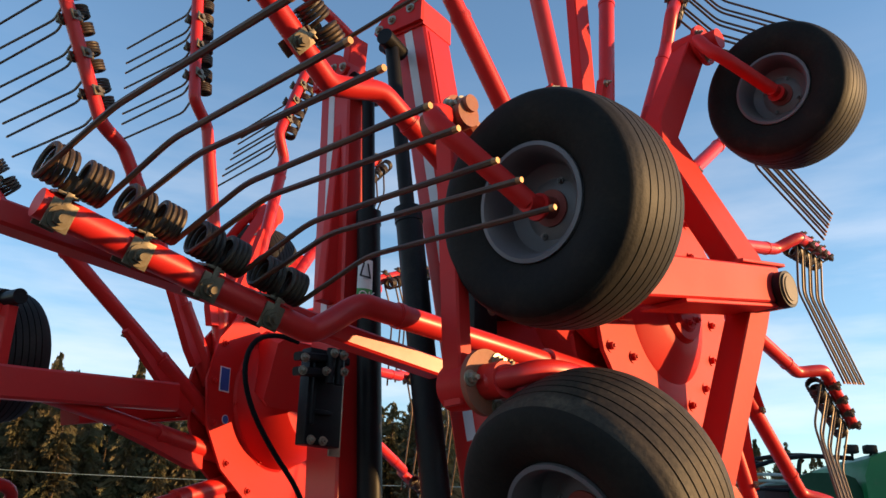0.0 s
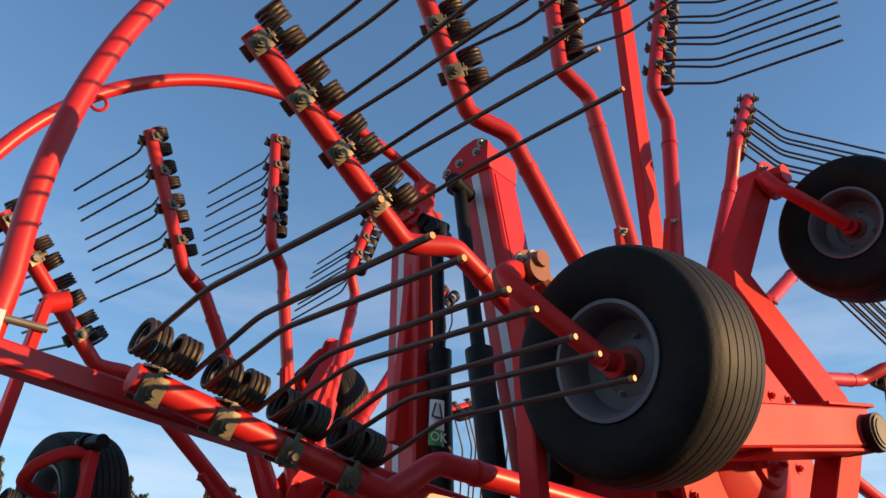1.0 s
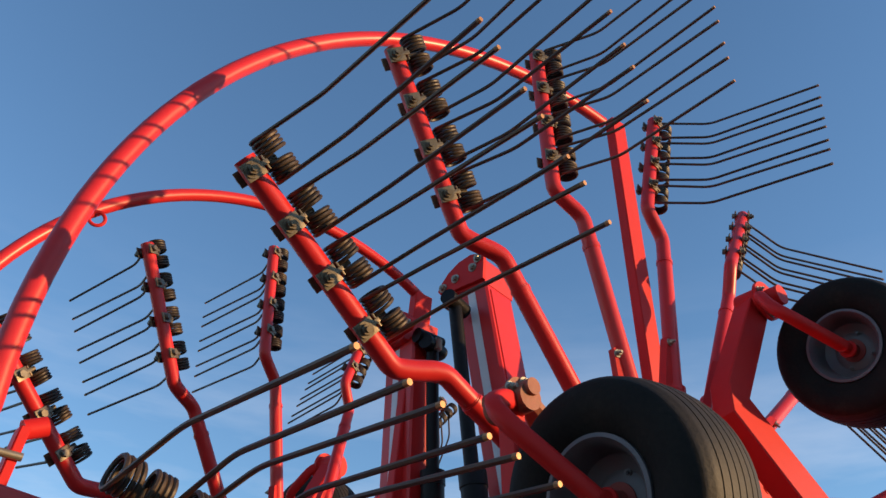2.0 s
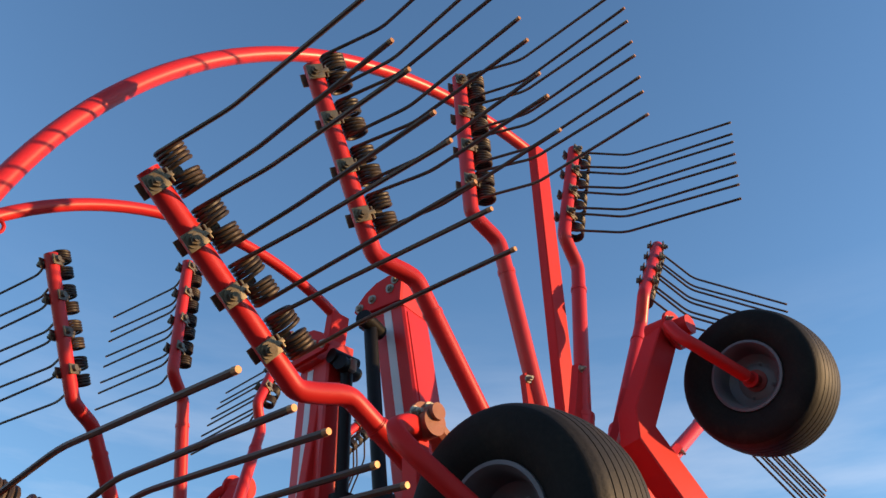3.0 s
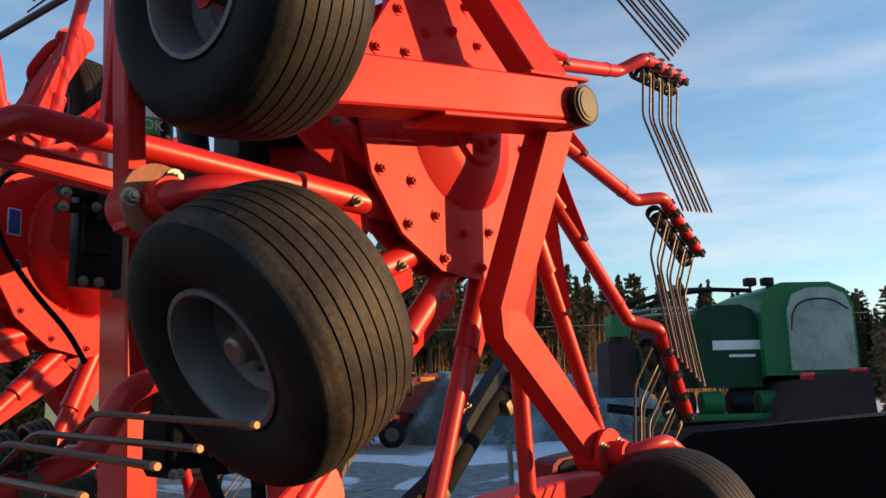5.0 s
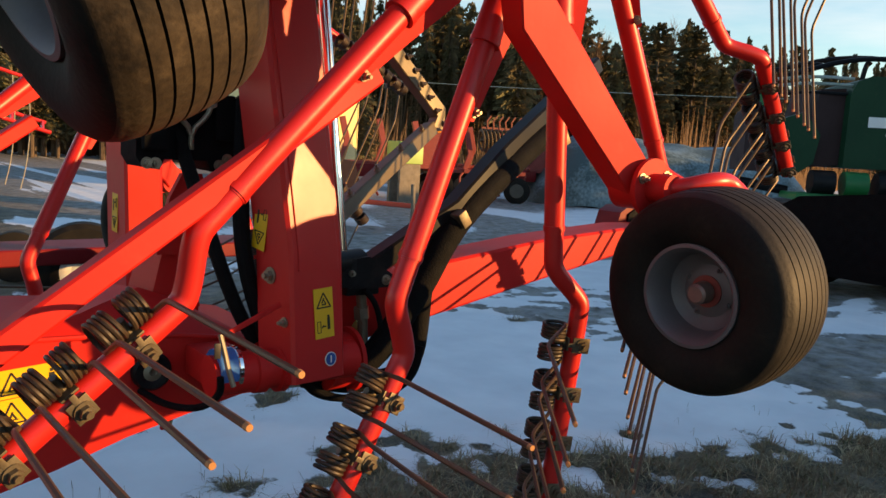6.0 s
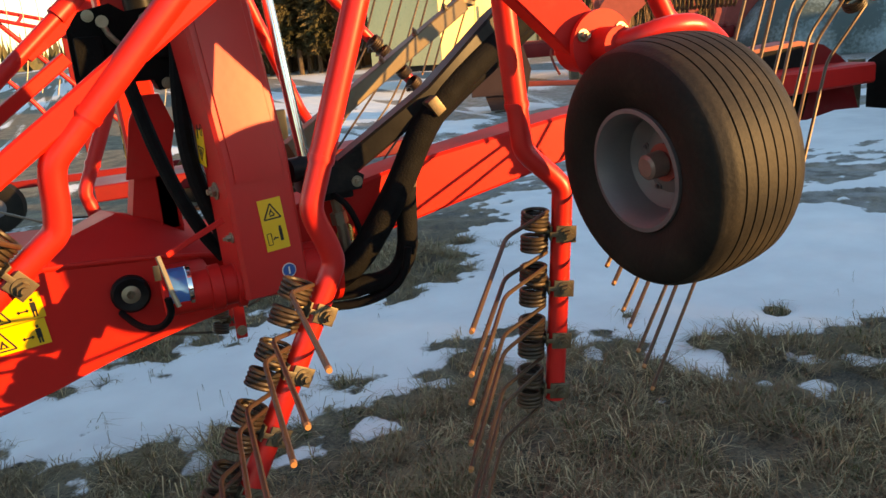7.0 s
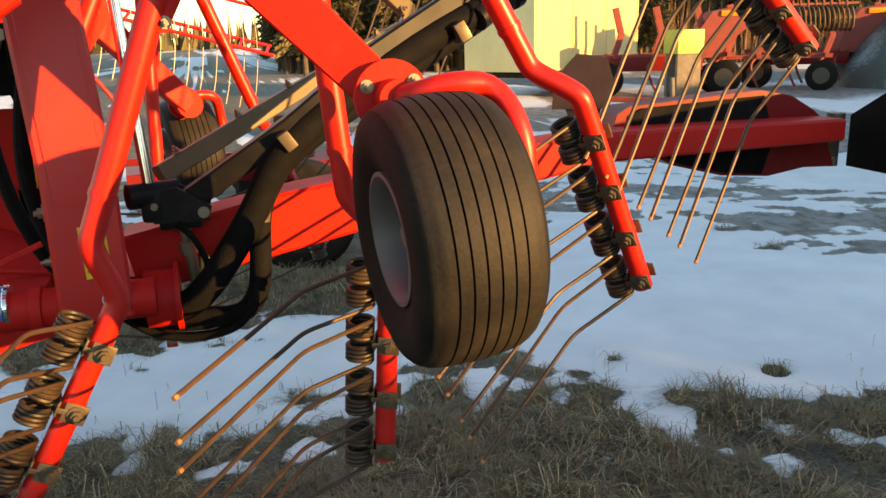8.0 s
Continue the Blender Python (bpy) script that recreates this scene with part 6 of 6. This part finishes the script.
for row, n in enumerate((84, 92, 90, 90)):
    for k in range(n):
        az = radians(6 + 79 * max(0.0, (k + rng.uniform(-0.4, 0.4)) / n) ** 1.25)
        r = wood_edge(az) + 5.5 * row + rng.uniform(-3, 3)
        plant(r * math.cos(az), r * math.sin(az), rng.uniform(0.62, 0.98) * (1.0 + 0.05 * row), rng.choice((0, 1, 2, 0, 1, 3, 4, 3, 5, 6)))
for k in range(60):
    az = radians(58 + 26.5 * (k + rng.uniform(-0.4, 0.4)) / 60)
    r = 42 + rng.uniform(-3, 8)
    plant(r * math.cos(az), r * math.sin(az), rng.uniform(0.6, 0.9), rng.choice((0, 1, 2, 2)))


def build_brush():
    """Undergrowth and the far rim of woods, too many stems to count."""
    rr = random.Random(8)
    verts, faces = [], []
    for k in range(22000):
        az = radians(rr.uniform(6, 84))
        r = wood_edge(az) + rr.uniform(-6, 16)
        x, y = r * math.cos(az), r * math.sin(az)
        h = rr.uniform(0.8, 5.0) * (0.5 + noise.noise(Vector((x * 0.1, y * 0.1, 1))) ** 2 * 4)
        dx, dy = rr.uniform(-0.5, 0.5), rr.uniform(-0.5, 0.5)
        w = rr.uniform(0.02, 0.07)
        i = len(verts)
        verts.extend(((x - w, y, -0.1), (x + w, y, -0.1), (x + dx, y + dy, h)))
        faces.append((i, i + 1, i + 2))
    me = bpy.data.meshes.new("undergrowth")
    me.from_pydata(verts, [], faces)
    me.materials.append(TWIG)
    tagged(new("undergrowth", me), "brown bare scrub below the trees", "undergrowth", kind="stuff")
    verts, faces = [], []
    for k in range(6200):
        if k < 2600:
            az, r = radians(rr.uniform(-70, 250)), rr.uniform(240, 330)
            h, w = rr.uniform(5, 13), rr.uniform(1.2, 3.0)
        else:
            az = radians(rr.uniform(3, 84))
            r = wood_edge(az) + rr.uniform(20, 38)
            h, w = rr.uniform(6, 12), rr.uniform(0.9, 1.9)
        x, y = r * math.cos(az), r * math.sin(az)
        for q in range(3):
            a = rr.uniform(0, 3.14)
            i = len(verts)
            z = h * 0.22 * q
            ww = w * (1 - 0.28 * q)
            verts.extend(((x - ww * math.cos(a), y - ww * math.sin(a), z - 1), (x + ww * math.cos(a), y + ww * math.sin(a), z - 1), (x + rr.uniform(-0.4, 0.4), y, z + h * 0.5)))
            faces.append((i, i + 1, i + 2))
    me = bpy.data.meshes.new("far_woods")
    me.from_pydata(verts, [], faces)
    me.materials.append(NEEDLE)
    tagged(new("far_woods", me), "distant dark woods round the field", "woods", kind="stuff")


build_brush()


def build_shade_hedge():
    """An unseen ragged hedge, added on the sun's side to keep the ground near the rake in shade."""
    rr = random.Random(21)
    verts, faces = [], []
    for k in range(95000):
        a = rr.uniform(-34, 34)
        x, y = 15.5 + a * 0.73 + rr.uniform(-0.7, 0.7), -14.5 + a * 0.68 + rr.uniform(-0.7, 0.7)
        z = rr.uniform(0.0, 3.95 + 0.15 * noise.noise(Vector((x * 0.4, y * 0.4, 3)))) 
        i = len(verts)
        d = Vector((rr.uniform(-1, 1), rr.uniform(-1, 1), rr.uniform(-0.4, 1))).normalized() * rr.uniform(0.15, 0.4)
        e = Vector((rr.uniform(-1, 1), rr.uniform(-1, 1), rr.uniform(-1, 1))).normalized() * rr.uniform(0.08, 0.2)
        p = Vector((x, y, z))
        verts.extend((p - e, p + e, p + d))
        faces.append((i, i + 1, i + 2))
    me = bpy.data.meshes.new("hedge")
    me.from_pydata(verts, [], faces)
    me.materials.append(TWIG)
    tagged(new("hedge", me), "unseen ragged brown hedge, added to shade the ground near the rake", "hedge", kind="stuff")


build_shade_hedge()


# ---- grass ----
STRAW = material("dead_grass", (0.18, 0.13, 0.078), 0.85, vary=0.6, scale=3, dark=(0.27, 0.21, 0.14), spec=0.15)
MOSS = material("green_grass", (0.085, 0.10, 0.038), 0.85, vary=0.5, scale=3, dark=(0.11, 0.115, 0.045), spec=0.15)


PALE = material("pale_straw", (0.55, 0.45, 0.28), 0.8, vary=0.5, scale=3, dark=(0.16, 0.13, 0.07), spec=0.15)


def build_grass():
    rr = random.Random(12)
    sets = {"dead_grass": ([], []), "green_grass": ([], []), "straw": ([], [])}

    def blade(name, x, y, a, h, out, w, lift=0.0):
        verts, faces = sets[name]
        g = ground_height(x, y) + lift
        sx, sy = -math.sin(a) * w, math.cos(a) * w
        c, d = math.cos(a) * out, math.sin(a) * out
        bend = rr.uniform(-0.6, 0.6)
        i = len(verts)
        verts.extend(((x - sx, y - sy, g - 0.01), (x + sx, y + sy, g - 0.01), (x + c * 0.45 + sx * 0.8, y + d * 0.45 + sy * 0.8, g + h * 0.85), (x + c * 0.45 - sx * 0.8, y + d * 0.45 - sy * 0.8, g + h * 0.85), (x + c - d * bend, y + d + c * bend, g + h * rr.uniform(0.3, 1.0))))
        faces.extend(((i, i + 1, i + 2, i + 3), (i + 3, i + 2, i + 4)))

    # matted tufts, laid over by the snow, each with its own lie
    tufts = 0
    for _ in range(9000):
        x, y = rr.uniform(-1.6, 4.6), rr.uniform(-0.4, 4.4)
        c = snow_cover(x, y)
        if c > 0.05 or noise.noise(Vector((x * 2.2, y * 2.2, 2.0))) < rr.uniform(-0.75, 0.0):
            continue
        tufts += 1
        lie, size = rr.uniform(0, 6.283), rr.uniform(0.5, 1.3) * (1.0 if c < -0.2 else 0.8)
        kind, lift = rr.random(), turf(x, y, c)
        for k in range(int(30 * size)):
            a = lie + rr.gauss(0, 0.9)
            r = abs(rr.gauss(0, 0.035)) * size
            t = rr.uniform(0, 6.283)
            h = (rr.uniform(0.008, 0.035) if rr.random() < 0.65 else rr.uniform(0.03, 0.085)) * size
            pick = rr.random()
            name = "straw" if pick < (0.50 if kind < 0.40 else 0.18) else "green_grass" if pick < (0.5 if kind > 0.88 else 0.16) else "dead_grass"
            blade(name, x + r * math.cos(t), y + r * math.sin(t), a, h, rr.uniform(0.05, 0.19) * size, rr.uniform(0.0012, 0.0028), lift)
    # the tufts in the thawed spots
    for hx, hy, r in THAWED:
        for k in range(int(1500 * r)):
            d, t = r * 0.95 * math.sqrt(rr.random()), rr.uniform(0, 6.283)
            blade(rr.choice(("straw", "dead_grass", "dead_grass", "green_grass")), hx + d * math.cos(t), hy + d * math.sin(t), rr.uniform(0, 6.283), rr.uniform(0.02, 0.07), rr.uniform(0.02, 0.08), rr.uniform(0.001, 0.002))
    # single stems that stand up, some out of the snow
    for _ in range(420):
        x, y = rr.uniform(-1.4, 4.4), rr.uniform(0.2, 3.4)
        if snow_cover(x, y) < 0.5:
            blade("dead_grass", x, y, rr.uniform(0, 6.283), rr.uniform(0.05, 0.15), rr.uniform(0.005, 0.05), 0.0012)
    for name, mat, label in (("dead_grass", STRAW, "matted dead brown grass blades"), ("green_grass", MOSS, "sparse green grass blades"), ("straw", PALE, "pale dry straw among the grass")):
        me = bpy.data.meshes.new(name)
        me.from_pydata(sets[name][0], [], sets[name][1])
        me.materials.append(mat)
        tagged(new(name, me), label, "grass", kind="stuff")


build_grass()
